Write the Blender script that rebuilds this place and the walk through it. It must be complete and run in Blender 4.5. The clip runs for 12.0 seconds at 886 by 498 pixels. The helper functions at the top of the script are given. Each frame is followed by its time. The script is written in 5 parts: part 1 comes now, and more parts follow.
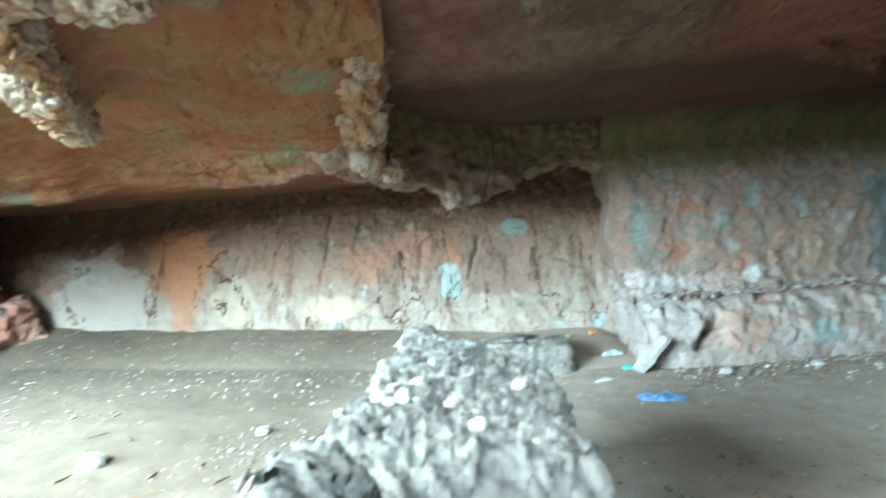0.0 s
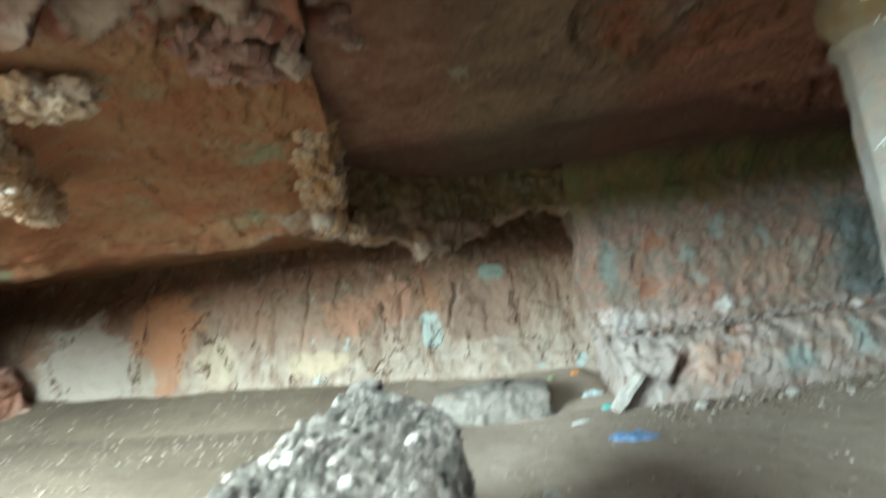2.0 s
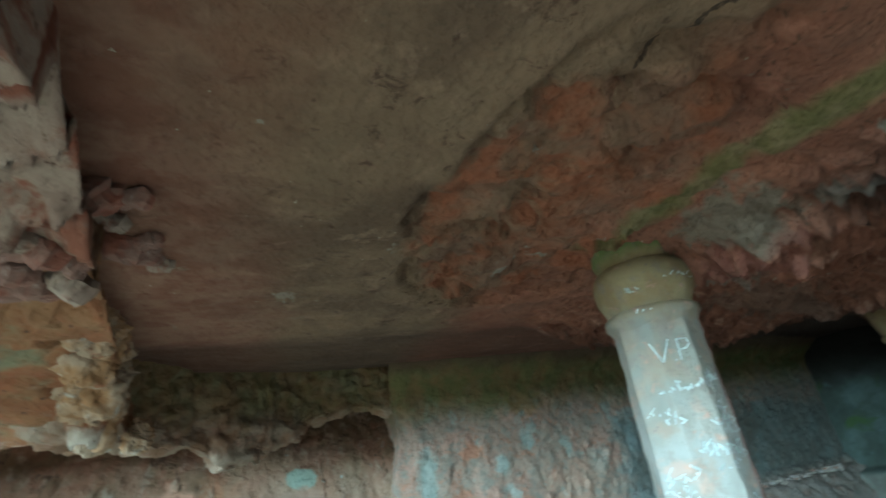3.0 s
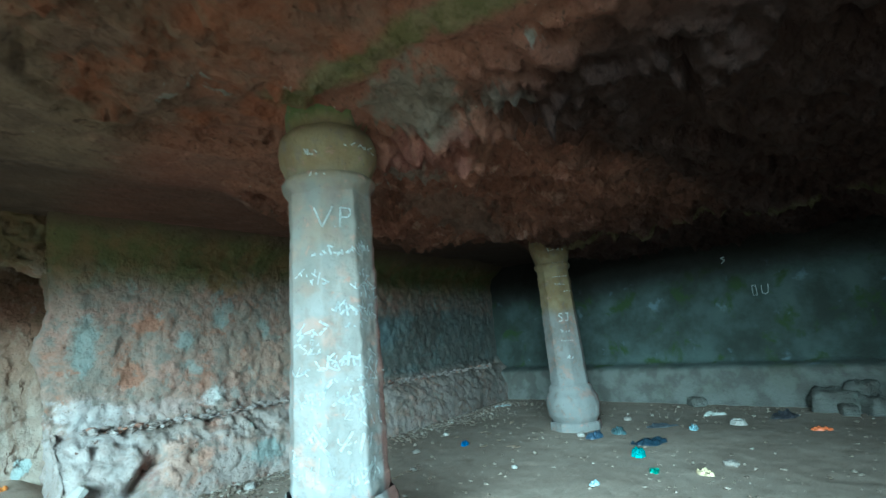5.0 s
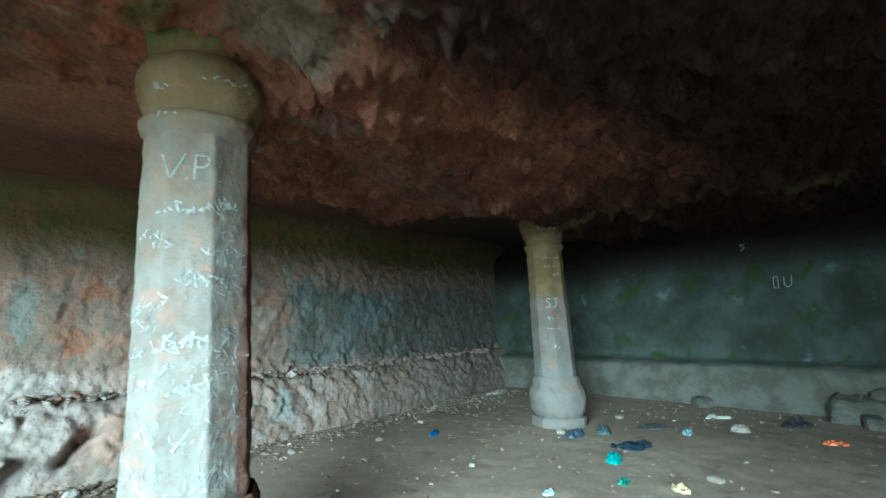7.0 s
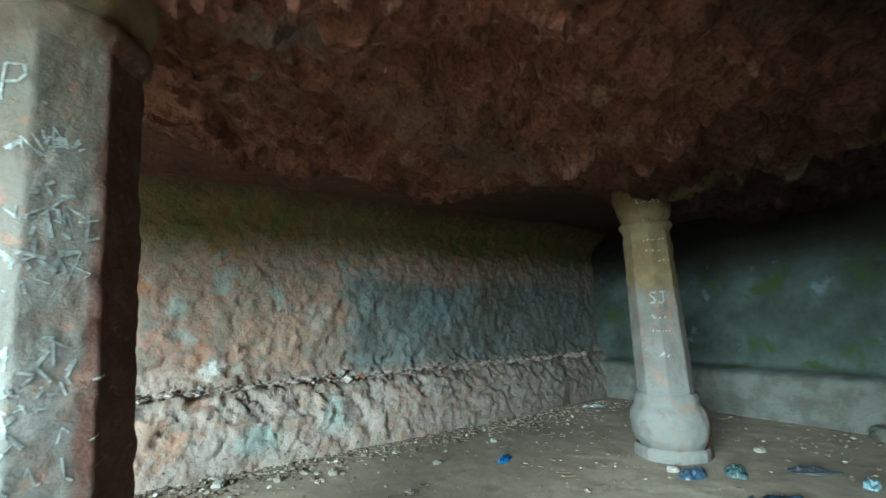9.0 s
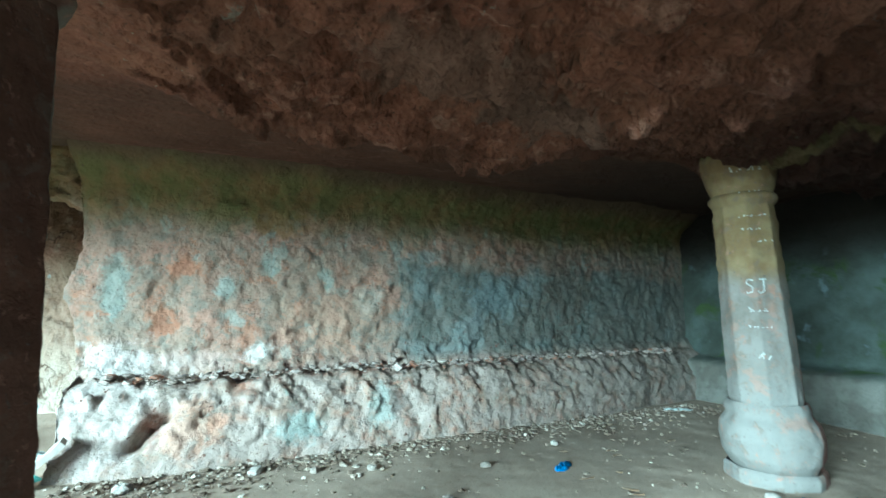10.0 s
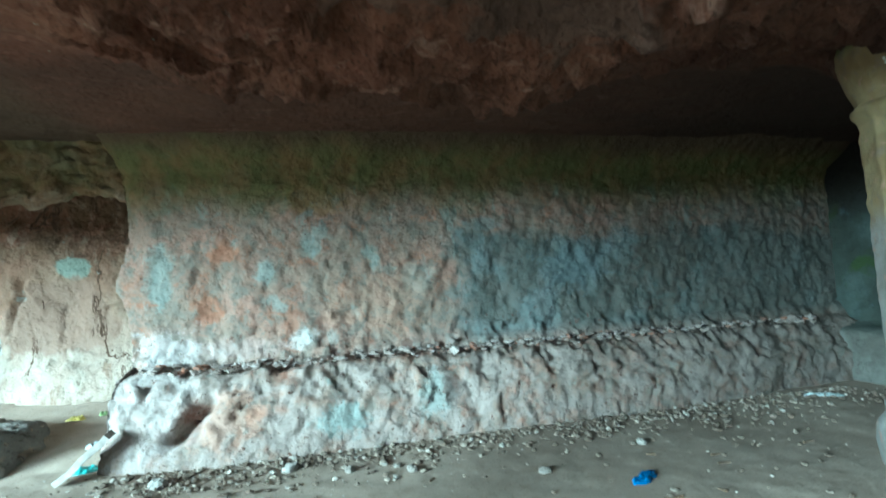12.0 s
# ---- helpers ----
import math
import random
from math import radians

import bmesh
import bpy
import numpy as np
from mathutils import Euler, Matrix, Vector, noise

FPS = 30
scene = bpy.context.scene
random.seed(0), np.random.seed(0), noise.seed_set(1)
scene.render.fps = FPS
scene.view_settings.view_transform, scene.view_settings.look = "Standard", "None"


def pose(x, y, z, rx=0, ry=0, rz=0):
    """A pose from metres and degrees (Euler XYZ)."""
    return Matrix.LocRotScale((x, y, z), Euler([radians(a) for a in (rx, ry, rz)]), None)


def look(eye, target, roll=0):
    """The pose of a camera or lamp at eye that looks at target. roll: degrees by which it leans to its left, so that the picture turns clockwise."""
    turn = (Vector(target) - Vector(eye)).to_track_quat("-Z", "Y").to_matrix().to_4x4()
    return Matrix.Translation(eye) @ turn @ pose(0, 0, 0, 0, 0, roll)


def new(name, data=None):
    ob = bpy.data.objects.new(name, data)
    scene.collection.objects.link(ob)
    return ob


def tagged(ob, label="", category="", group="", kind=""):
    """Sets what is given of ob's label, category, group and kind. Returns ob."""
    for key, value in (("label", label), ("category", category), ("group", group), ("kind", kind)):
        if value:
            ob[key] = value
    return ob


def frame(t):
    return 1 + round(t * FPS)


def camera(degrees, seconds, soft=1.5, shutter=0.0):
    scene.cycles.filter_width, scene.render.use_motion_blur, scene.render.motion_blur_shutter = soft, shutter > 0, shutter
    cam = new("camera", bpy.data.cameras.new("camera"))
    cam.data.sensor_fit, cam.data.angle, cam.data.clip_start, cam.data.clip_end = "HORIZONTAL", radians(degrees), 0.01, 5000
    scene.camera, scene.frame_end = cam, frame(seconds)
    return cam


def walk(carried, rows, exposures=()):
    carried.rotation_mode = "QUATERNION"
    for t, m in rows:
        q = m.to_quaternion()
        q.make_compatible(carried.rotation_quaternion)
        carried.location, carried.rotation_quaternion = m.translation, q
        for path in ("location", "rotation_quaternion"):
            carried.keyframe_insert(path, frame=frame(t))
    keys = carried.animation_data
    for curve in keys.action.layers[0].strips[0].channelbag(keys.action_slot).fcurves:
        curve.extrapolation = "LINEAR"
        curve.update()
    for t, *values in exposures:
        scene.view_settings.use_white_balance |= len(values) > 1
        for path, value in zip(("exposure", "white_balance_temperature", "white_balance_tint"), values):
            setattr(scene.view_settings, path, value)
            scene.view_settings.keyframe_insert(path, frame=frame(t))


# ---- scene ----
cam = camera(84.9, 12.0, shutter=0.35)
PATH = [
    (0, (-2.71, -2.387, 1.33), (-2.82, -0.391, 1.41), -4.3),
    (0.5, (-2.749, -2.347, 1.27), (-3.271, -0.429, 1.055), -7.6),
    (1, (-2.652, -2.442, 1.235), (-3.299, -0.6, 0.803), -9.9),
    (1.5, (-2.496, -2.556, 1.23), (-3.006, -0.644, 0.941), -11.2),
    (2, (-2.346, -2.51, 1.346), (-2.437, -0.53, 1.608), -7.8),
    (2.5, (-2.263, -2.457, 1.434), (-1.973, -0.661, 2.266), -8.3),
    (3, (-2.234, -2.519, 1.779), (-1.606, -0.802, 2.59), -8.7),
    (3.5, (-2.086, -2.54, 1.721), (-1.081, -0.939, 2.374), -1.1),
    (3.7, (-2.191, -2.575, 1.75), (-0.971, -1.1, 2.33), -1.9),
    (5.3, (-1.494, -2.568, 1.419), (-0.058, -1.217, 1.756), -4.2),
    (5.5, (-1.372, -2.563, 1.428), (0.057, -1.201, 1.749), -3.8),
    (6, (-1.138, -2.615, 1.426), (0.16, -1.142, 1.807), -3.1),
    (6.5, (-0.929, -2.686, 1.455), (0.226, -1.096, 1.828), -1.1),
    (7, (-0.734, -2.695, 1.43), (0.611, -1.245, 1.728), -1.9),
    (7.2, (-0.648, -2.671, 1.402), (0.701, -1.223, 1.691), -2.1),
    (8.8, (0.256, -2.218, 1.447), (1.279, -0.521, 1.719), -1.0),
    (9, (0.373, -2.109, 1.442), (1.364, -0.398, 1.742), -1.6),
    (9.5, (0.646, -1.93, 1.42), (1.483, -0.137, 1.71), -3.1),
    (10, (0.91, -1.788, 1.429), (1.594, 0.074, 1.685), -0.1),
    (10.5, (1.162, -1.507, 1.474), (1.693, 0.393, 1.802), 3.3),
    (11, (1.331, -1.35, 1.472), (1.865, 0.548, 1.808), -0.4),
    (11.5, (1.601, -1.299, 1.534), (1.796, 0.663, 1.865), -2.1),
    (12, (1.778, -1.216, 1.489), (2.005, 0.766, 1.628), -2.9),
]
EXPOSURES = [(0.0, 1.45, 5450, -6), (0.6, 1.2, 5400, -8), (1.2, 1.1, 5500, -9), (1.6, 1.1, 6100, -4), (2.5, 1.15, 6400, 1), (3.0, 1.45, 5300, -12), (3.5, 1.45, 4650, -22), (5.5, 1.25, 5500, -11), (6.0, 1.3, 5850, -6), (6.5, 1.3, 5750, -7), (7.2, 1.35, 5800, -8), (8.8, 1.4, 6100, -5), (9.5, 1.9, 5750, -9), (10.5, 2.2, 5350, -16), (11.0, 2.25, 5300, -18), (11.5, 2.3, 5300, -18), (12.0, 1.95, 5250, -15)]
walk(cam, [(t, look(eye, target, roll)) for t, eye, target, roll in PATH], EXPOSURES)

# ---- light ----
world = bpy.data.worlds.new("world")
scene.world = world
world.use_nodes = True
wn = world.node_tree
sky = wn.nodes.new("ShaderNodeTexSky")
sky.sky_type, sky.sun_disc = "NISHITA", False
sky.sun_elevation, sky.sun_rotation = radians(37), radians(-127)
wn.nodes["Background"].inputs["Strength"].default_value = 0.11
wn.links.new(sky.outputs[0], wn.nodes["Background"].inputs["Color"])
sun = new("sun", bpy.data.lights.new("sun", "SUN"))
sun.data.energy, sun.data.angle, sun.data.color = 1.8, radians(10), (1, 0.97, 0.92)
sun.matrix_basis = look((0, 0, 0), (0.82, 0.62, -0.78))


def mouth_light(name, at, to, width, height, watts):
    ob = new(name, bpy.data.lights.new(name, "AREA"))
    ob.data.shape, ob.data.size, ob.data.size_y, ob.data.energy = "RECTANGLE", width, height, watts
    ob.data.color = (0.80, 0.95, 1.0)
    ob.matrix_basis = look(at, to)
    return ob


mouth_light("mouth_skylight", (-14.2, -9.7, 4.9), (-1.5, 0.8, 0.3), 9.5, 5.5, 7000)
# Added fill lamp in the opening, brightening the outcrop and the boulder.
side_fill = mouth_light("side_skylight", (-4.6, -9.0, 5.2), (-8.4, 1.2, 1.2), 5.0, 3.5, 850)
side_fill.data.spread = radians(70)

# ---- noise for shapes ----


def hashed(i, j, k, seed):
    h = (i * 374761393 + j * 668265263 + k * 2147483647 + seed * 974634777).astype(np.uint64)
    h = (h ^ (h >> np.uint64(13))) * np.uint64(1274126177)
    h = (h ^ (h >> np.uint64(16))) * np.uint64(2246822519)
    return ((h ^ (h >> np.uint64(15))) & np.uint64(0xFFFFFF)).astype(float) / 0xFFFFFF


def smooth_noise(p, seed=0):
    """Value noise of points (n, 3), from -1 to 1."""
    c = np.floor(p).astype(np.int64)
    f = p - c
    f = f * f * (3 - 2 * f)
    out = 0
    for a in (0, 1):
        for b in (0, 1):
            for d in (0, 1):
                w = (f[:, 0] if a else 1 - f[:, 0]) * (f[:, 1] if b else 1 - f[:, 1]) * (f[:, 2] if d else 1 - f[:, 2])
                out = out + w * hashed(c[:, 0] + a, c[:, 1] + b, c[:, 2] + d, seed)
    return out * 2 - 1


def fbm(p, size, octaves=4, seed=0, rough=0.5):
    total, amount, norm = 0, 1.0, 0
    q = p / size
    for o in range(octaves):
        total = total + amount * smooth_noise(q + 17.3 * o, seed + o)
        norm += amount
        q, amount = q * 2.03, amount * rough
    return total / norm


def cells(p, size, seed=0, warp=0.3):
    """Broken-stone cells: (random height per cell 0..1, closeness to a joint 0..1)."""
    return broken(p, size, seed, warp)[:2]


def broken(p, size, seed=0, warp=0.3):
    """As cells(), and the tilt of each cell's own facet."""
    q = p / size + warp * np.stack([smooth_noise(p / size * 1.7, seed + k) for k in (11, 12, 13)], 1)
    c = np.floor(q).astype(np.int64)
    best = np.full(len(p), 9.0)
    second = np.full(len(p), 9.0)
    ident = np.zeros(len(p))
    tilt = np.zeros(len(p))
    for a in (-1, 0, 1):
        for b in (-1, 0, 1):
            for d in (-1, 0, 1):
                i, j, k = c[:, 0] + a, c[:, 1] + b, c[:, 2] + d
                pt = np.stack([i + hashed(i, j, k, seed), j + hashed(i, j, k, seed + 1), k + hashed(i, j, k, seed + 2)], 1)
                dist = ((q - pt) ** 2).sum(1)
                near = dist < best
                second = np.where(near, best, np.minimum(second, dist))
                ident = np.where(near, hashed(i, j, k, seed + 3), ident)
                best = np.where(near, dist, best)
                lean = sum((q[:, m] - pt[:, m]) * (hashed(i, j, k, seed + 5 + m) - 0.5) for m in range(3))
                tilt = np.where(near, lean, tilt)
    gap = np.sqrt(second) - np.sqrt(best)
    return ident, np.clip(1 - gap / 0.25, 0, 1), tilt


def step(a, b, v):
    u = np.clip((v - a) / (b - a), 0, 1)
    return u * u * (3 - 2 * u)


# ---- mesh helpers ----


def grid_mesh(name, p, material, wrap=False, flip=False, smooth=True):
    """A mesh over an array (rows, columns, 3) of places."""
    n, m = p.shape[:2]
    ids = np.arange(n * m).reshape(n, m)
    nxt = np.roll(ids, -1, 1)
    cut = m if wrap else m - 1
    a, b, c, d = ids[:-1, :cut], nxt[:-1, :cut], nxt[1:, :cut], ids[1:, :cut]
    quads = np.stack([a, b, c, d] if not flip else [d, c, b, a], -1).reshape(-1, 4)
    me = bpy.data.meshes.new(name)
    me.vertices.add(n * m)
    me.vertices.foreach_set("co", p.reshape(-1).astype(np.float32))
    me.loops.add(quads.size)
    me.loops.foreach_set("vertex_index", quads.reshape(-1).astype(np.int32))
    me.polygons.add(len(quads))
    me.polygons.foreach_set("loop_start", np.arange(0, quads.size, 4, dtype=np.int32))
    me.polygons.foreach_set("use_smooth", np.full(len(quads), smooth))
    me.update(calc_edges=True)
    me.validate()
    me.materials.append(material)
    return me


def normals_of(p):
    u = np.gradient(p, axis=0)
    v = np.gradient(p, axis=1)
    n = np.cross(u, v)
    return n / (np.linalg.norm(n, axis=-1, keepdims=True) + 1e-9)


def part(name, data, material=None, parent=None, label=""):
    """Links a bmesh or mesh as one object, under a thing or a part where one is given."""
    if isinstance(data, bmesh.types.BMesh):
        me = bpy.data.meshes.new(name)
        data.to_mesh(me)
        data.free()
    else:
        me = data
    if material and not me.materials:
        me.materials.append(material)
    ob = new(name, me)
    if parent:
        ob.parent = parent
    if label:
        ob["label"] = label
    return ob


def thing(name, label, category, at=(0, 0, 0), group="", kind=""):
    ob = new(name)
    ob.location = at
    ob.empty_display_size = 0.1
    return tagged(ob, label, category, group, kind)


# ---- materials ----


class Nodes:
    """Short hand for a material's nodes."""

    def __init__(self, name):
        self.mat = bpy.data.materials.new(name)
        self.mat.use_nodes = True
        self.tree = self.mat.node_tree
        self.bsdf = self.tree.nodes["Principled BSDF"]
        self.place = self.node("ShaderNodeTexCoord").outputs["Object"]
        self.xyz = self.node("ShaderNodeSeparateXYZ", self.place)

    def node(self, kind, *links):
        n = self.tree.nodes.new(kind)
        for i, v in enumerate(links):
            self.put(n.inputs[i], v)
        return n

    def put(self, socket, v):
        if isinstance(v, bpy.types.NodeSocket):
            self.tree.links.new(v, socket)
        elif v is not None:
            socket.default_value = v

    def noise(self, scale, detail=6.0, rough=0.55, distort=0.0, stretch=None):
        n = self.node("ShaderNodeTexNoise")
        vec = self.place
        if stretch:
            m = self.node("ShaderNodeMapping")
            self.put(m.inputs["Vector"], vec)
            m.inputs["Scale"].default_value = stretch
            vec = m.outputs[0]
        self.put(n.inputs["Vector"], vec)
        for k, v in (("Scale", scale), ("Detail", detail), ("Roughness", rough), ("Distortion", distort)):
            n.inputs[k].default_value = v
        return n.outputs[0]

    def voronoi(self, scale, feature="F1", out="Distance"):
        n = self.node("ShaderNodeTexVoronoi")
        n.feature = feature
        self.put(n.inputs["Vector"], self.place)
        n.inputs["Scale"].default_value = scale
        return n.outputs[out]

    def ramp(self, v, a, b, lo=0.0, hi=1.0):
        n = self.node("ShaderNodeMapRange", v, a, b, lo, hi)
        n.interpolation_type = "SMOOTHSTEP"
        return n.outputs[0]

    def math(self, op, a, b=None):
        n = self.node("ShaderNodeMath", a)
        n.operation = op
        if b is not None:
            self.put(n.inputs[1], b)
        return n.outputs[0]

    def mix(self, f, a, b, blend="MIX"):
        n = self.node("ShaderNodeMix")
        n.data_type, n.blend_type = "RGBA", blend
        self.put(n.inputs[0], f)
        for s, v in ((n.inputs[6], a), (n.inputs[7], b)):
            self.put(s, v if isinstance(v, bpy.types.NodeSocket) else (*v, 1.0))
        return n.outputs[2]

    def finish(self, colour, rough=0.9, bumps=(), spec=0.25):
        self.put(self.bsdf.inputs["Base Color"], colour if isinstance(colour, bpy.types.NodeSocket) else (*colour, 1))
        self.put(self.bsdf.inputs["Roughness"], rough)
        self.bsdf.inputs["Specular IOR Level"].default_value = spec
        last = None
        for height, strength, depth in bumps:
            b = self.node("ShaderNodeBump")
            b.inputs["Strength"].default_value, b.inputs["Distance"].default_value = strength, depth
            self.put(b.inputs["Height"], height)
            self.put(b.inputs["Normal"], last)
            last = b.outputs[0]
        self.put(self.bsdf.inputs["Normal"], last)
        return self.mat


def rock_bumps(n, depth=0.02):
    return [(n.noise(9, 8, 0.65), 0.95, depth * 1.2), (n.noise(38, 7, 0.72), 0.8, depth * 0.5), (n.voronoi(24), 0.4, depth * 0.5)]


# The last tone paints the shade inside the wall's small holes.
CYAN, RUST, PALE_PINK, HOLE_SHADE = (0.255, 0.335, 0.318), (0.32, 0.135, 0.078), (0.43, 0.34, 0.31), (0.07, 0.03, 0.022)
WALL_SPOTS = [
    (-0.52, 1.68, 0.13, 0.32, CYAN, 0.85), (0.52, 1.70, 0.11, 0.13, CYAN, 0.85), (0.93, 1.98, 0.08, 0.16, CYAN, 0.7), (2.12, 1.55, 0.17, 0.18, CYAN, 0.6),
    (0.08, 1.88, 0.16, 0.09, RUST, 0.9), (-0.08, 1.35, 0.14, 0.16, RUST, 0.9), (0.78, 1.05, 0.10, 0.32, RUST, 0.6), (1.05, 2.45, 0.28, 0.16, (0.24, 0.15, 0.06), 0.8),
    (0.30, 0.38, 0.26, 0.22, (0.42, 0.24, 0.17), 0.7), (1.32, 0.27, 0.26, 0.13, CYAN, 0.9), (2.2, 0.40, 0.16, 0.22, CYAN, 0.7), (2.35, 0.45, 0.08, 0.16, HOLE_SHADE, 0.8),
    (0.87, 0.98, 0.14, 0.12, (0.55, 0.55, 0.53), 0.9), (1.18, 0.80, 0.07, 0.06, HOLE_SHADE, 0.95), (1.95, 0.83, 0.07, 0.07, HOLE_SHADE, 0.95), (0.95, 2.78, 0.03, 0.045, HOLE_SHADE, 1.0),
    (4.0, 1.62, 0.55, 0.28, (0.165, 0.225, 0.245), 0.7), (-0.03, 0.40, 0.10, 0.17, (0.20, 0.075, 0.05), 0.9), (0.15, 0.93, 0.5, 0.10, PALE_PINK, 0.7), (-0.45, 0.95, 0.3, 0.2, (0.55, 0.53, 0.52), 0.7), (-0.45, 0.55, 0.45, 0.5, (0.42, 0.385, 0.365), 0.8), (1.75, 1.35, 0.55, 0.35, (0.37, 0.25, 0.185), 0.6),
    (5.3, 1.7, 0.45, 0.6, (0.10, 0.07, 0.05), 0.6), (2.9, 2.15, 0.22, 0.08, (0.19, 0.27, 0.27), 0.7)]


def wall_material():
    n = Nodes("plastered_laterite")
    x, y, z = n.xyz.outputs
    wobble = n.noise(1.3, 5)
    c = n.mix(n.ramp(n.noise(2.1, 7, 0.6), 0.35, 0.65), (0.25, 0.195, 0.155), (0.335, 0.205, 0.16))
    c = n.mix(n.ramp(n.noise(7, 6, 0.65), 0.45, 0.62), c, (0.215, 0.185, 0.155))
    c = n.mix(n.math("MULTIPLY", n.ramp(n.noise(3.3, 7, 0.68, 0.8), 0.52, 0.64), n.ramp(n.noise(14, 5, 0.65), 0.38, 0.6)), c, (0.31, 0.165, 0.115))
    c = n.mix(n.math("MULTIPLY", n.ramp(n.noise(2.6, 5, 0.6, 0.4, (1.3, 1, 0.8)), 0.60, 0.67), 0.5), c, (0.26, 0.335, 0.315))
    low = n.ramp(n.math("ADD", z, n.math("MULTIPLY", wobble, 0.5)), 1.35, 0.85)
    c = n.mix(n.math("MULTIPLY", low, n.ramp(n.noise(4, 6, 0.6), 0.36, 0.58)), c, (0.33, 0.278, 0.248))
    rag = n.noise(7, 6, 0.65)
    edge = n.math("ADD", x, n.math("MULTIPLY", wobble, 1.1))
    blue = n.math("MULTIPLY", n.ramp(n.math("ADD", edge, n.math("MULTIPLY", rag, 0.5)), 3.1, 3.6), n.ramp(n.math("ADD", z, n.math("MULTIPLY", n.noise(1.8, 4), 0.8)), 2.55, 2.3))
    blue = n.math("MULTIPLY", blue, n.ramp(z, 0.75, 0.95))
    c = n.mix(n.math("MULTIPLY", blue, 0.82), c, n.mix(n.ramp(n.noise(1.7, 5), 0.45, 0.65), (0.095, 0.118, 0.112), (0.15, 0.205, 0.212)))
    for sx, sz, rx, rz, tone, much in WALL_SPOTS:
        dx = n.math("MULTIPLY", n.math("SUBTRACT", x, sx), 1 / rx)
        dz = n.math("MULTIPLY", n.math("SUBTRACT", z, sz), 1 / rz)
        d = n.math("SQRT", n.math("ADD", n.math("MULTIPLY", dx, dx), n.math("MULTIPLY", dz, dz)))
        d = n.math("ADD", d, n.math("MULTIPLY", n.math("SUBTRACT", rag, 0.5), 3.6))
        c = n.mix(n.math("MULTIPLY", n.ramp(d, 1.25, 0.55), much * 0.75), c, tone)
    pits = n.ramp(n.noise(10, 5, 0.6), 0.635, 0.68)
    c = n.mix(n.math("MULTIPLY", pits, n.ramp(z, 1.5, 0.9)), c, (0.11, 0.06, 0.045))
    # Dimming towards the far corner, put into the wall's colour.
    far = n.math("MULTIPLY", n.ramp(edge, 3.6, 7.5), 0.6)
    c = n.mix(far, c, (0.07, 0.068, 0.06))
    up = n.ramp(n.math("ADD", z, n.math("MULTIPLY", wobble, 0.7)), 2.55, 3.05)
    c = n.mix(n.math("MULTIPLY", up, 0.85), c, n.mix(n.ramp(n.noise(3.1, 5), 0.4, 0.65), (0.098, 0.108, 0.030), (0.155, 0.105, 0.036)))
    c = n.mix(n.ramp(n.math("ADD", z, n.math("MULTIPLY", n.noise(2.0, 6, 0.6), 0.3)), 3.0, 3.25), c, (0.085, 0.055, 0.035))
    c = n.mix(n.ramp(n.noise(30, 4), 0.62, 0.75), c, (0.10, 0.07, 0.055))
    return n.finish(c, 0.92, rock_bumps(n, 0.026))


DEEP_SPOTS = [(-8.6, 1.25, 0.85, 0.75, (0.44, 0.38, 0.32), 0.85), (-7.3, 1.75, 0.55, 0.55, (0.36, 0.16, 0.08), 0.8), (-7.25, 1.2, 0.22, 0.6, (0.38, 0.18, 0.10), 0.7), (-3.04, 1.12, 0.17, 0.30, (0.40, 0.47, 0.44), 0.9), (-6.5, 1.05, 0.3, 0.4, (0.46, 0.38, 0.28), 0.7),
              (-4.9, 0.85, 0.5, 0.2, (0.47, 0.38, 0.27), 0.75), (-4.3, 1.5, 0.4, 0.3, (0.37, 0.20, 0.13), 0.7), (-3.6, 1.65, 0.35, 0.35, (0.35, 0.19, 0.13), 0.7), (-2.0, 1.9, 0.22, 0.14, (0.22, 0.29, 0.25), 0.8), (-2.2, 1.3, 0.7, 0.45, (0.25, 0.17, 0.13), 0.8)]


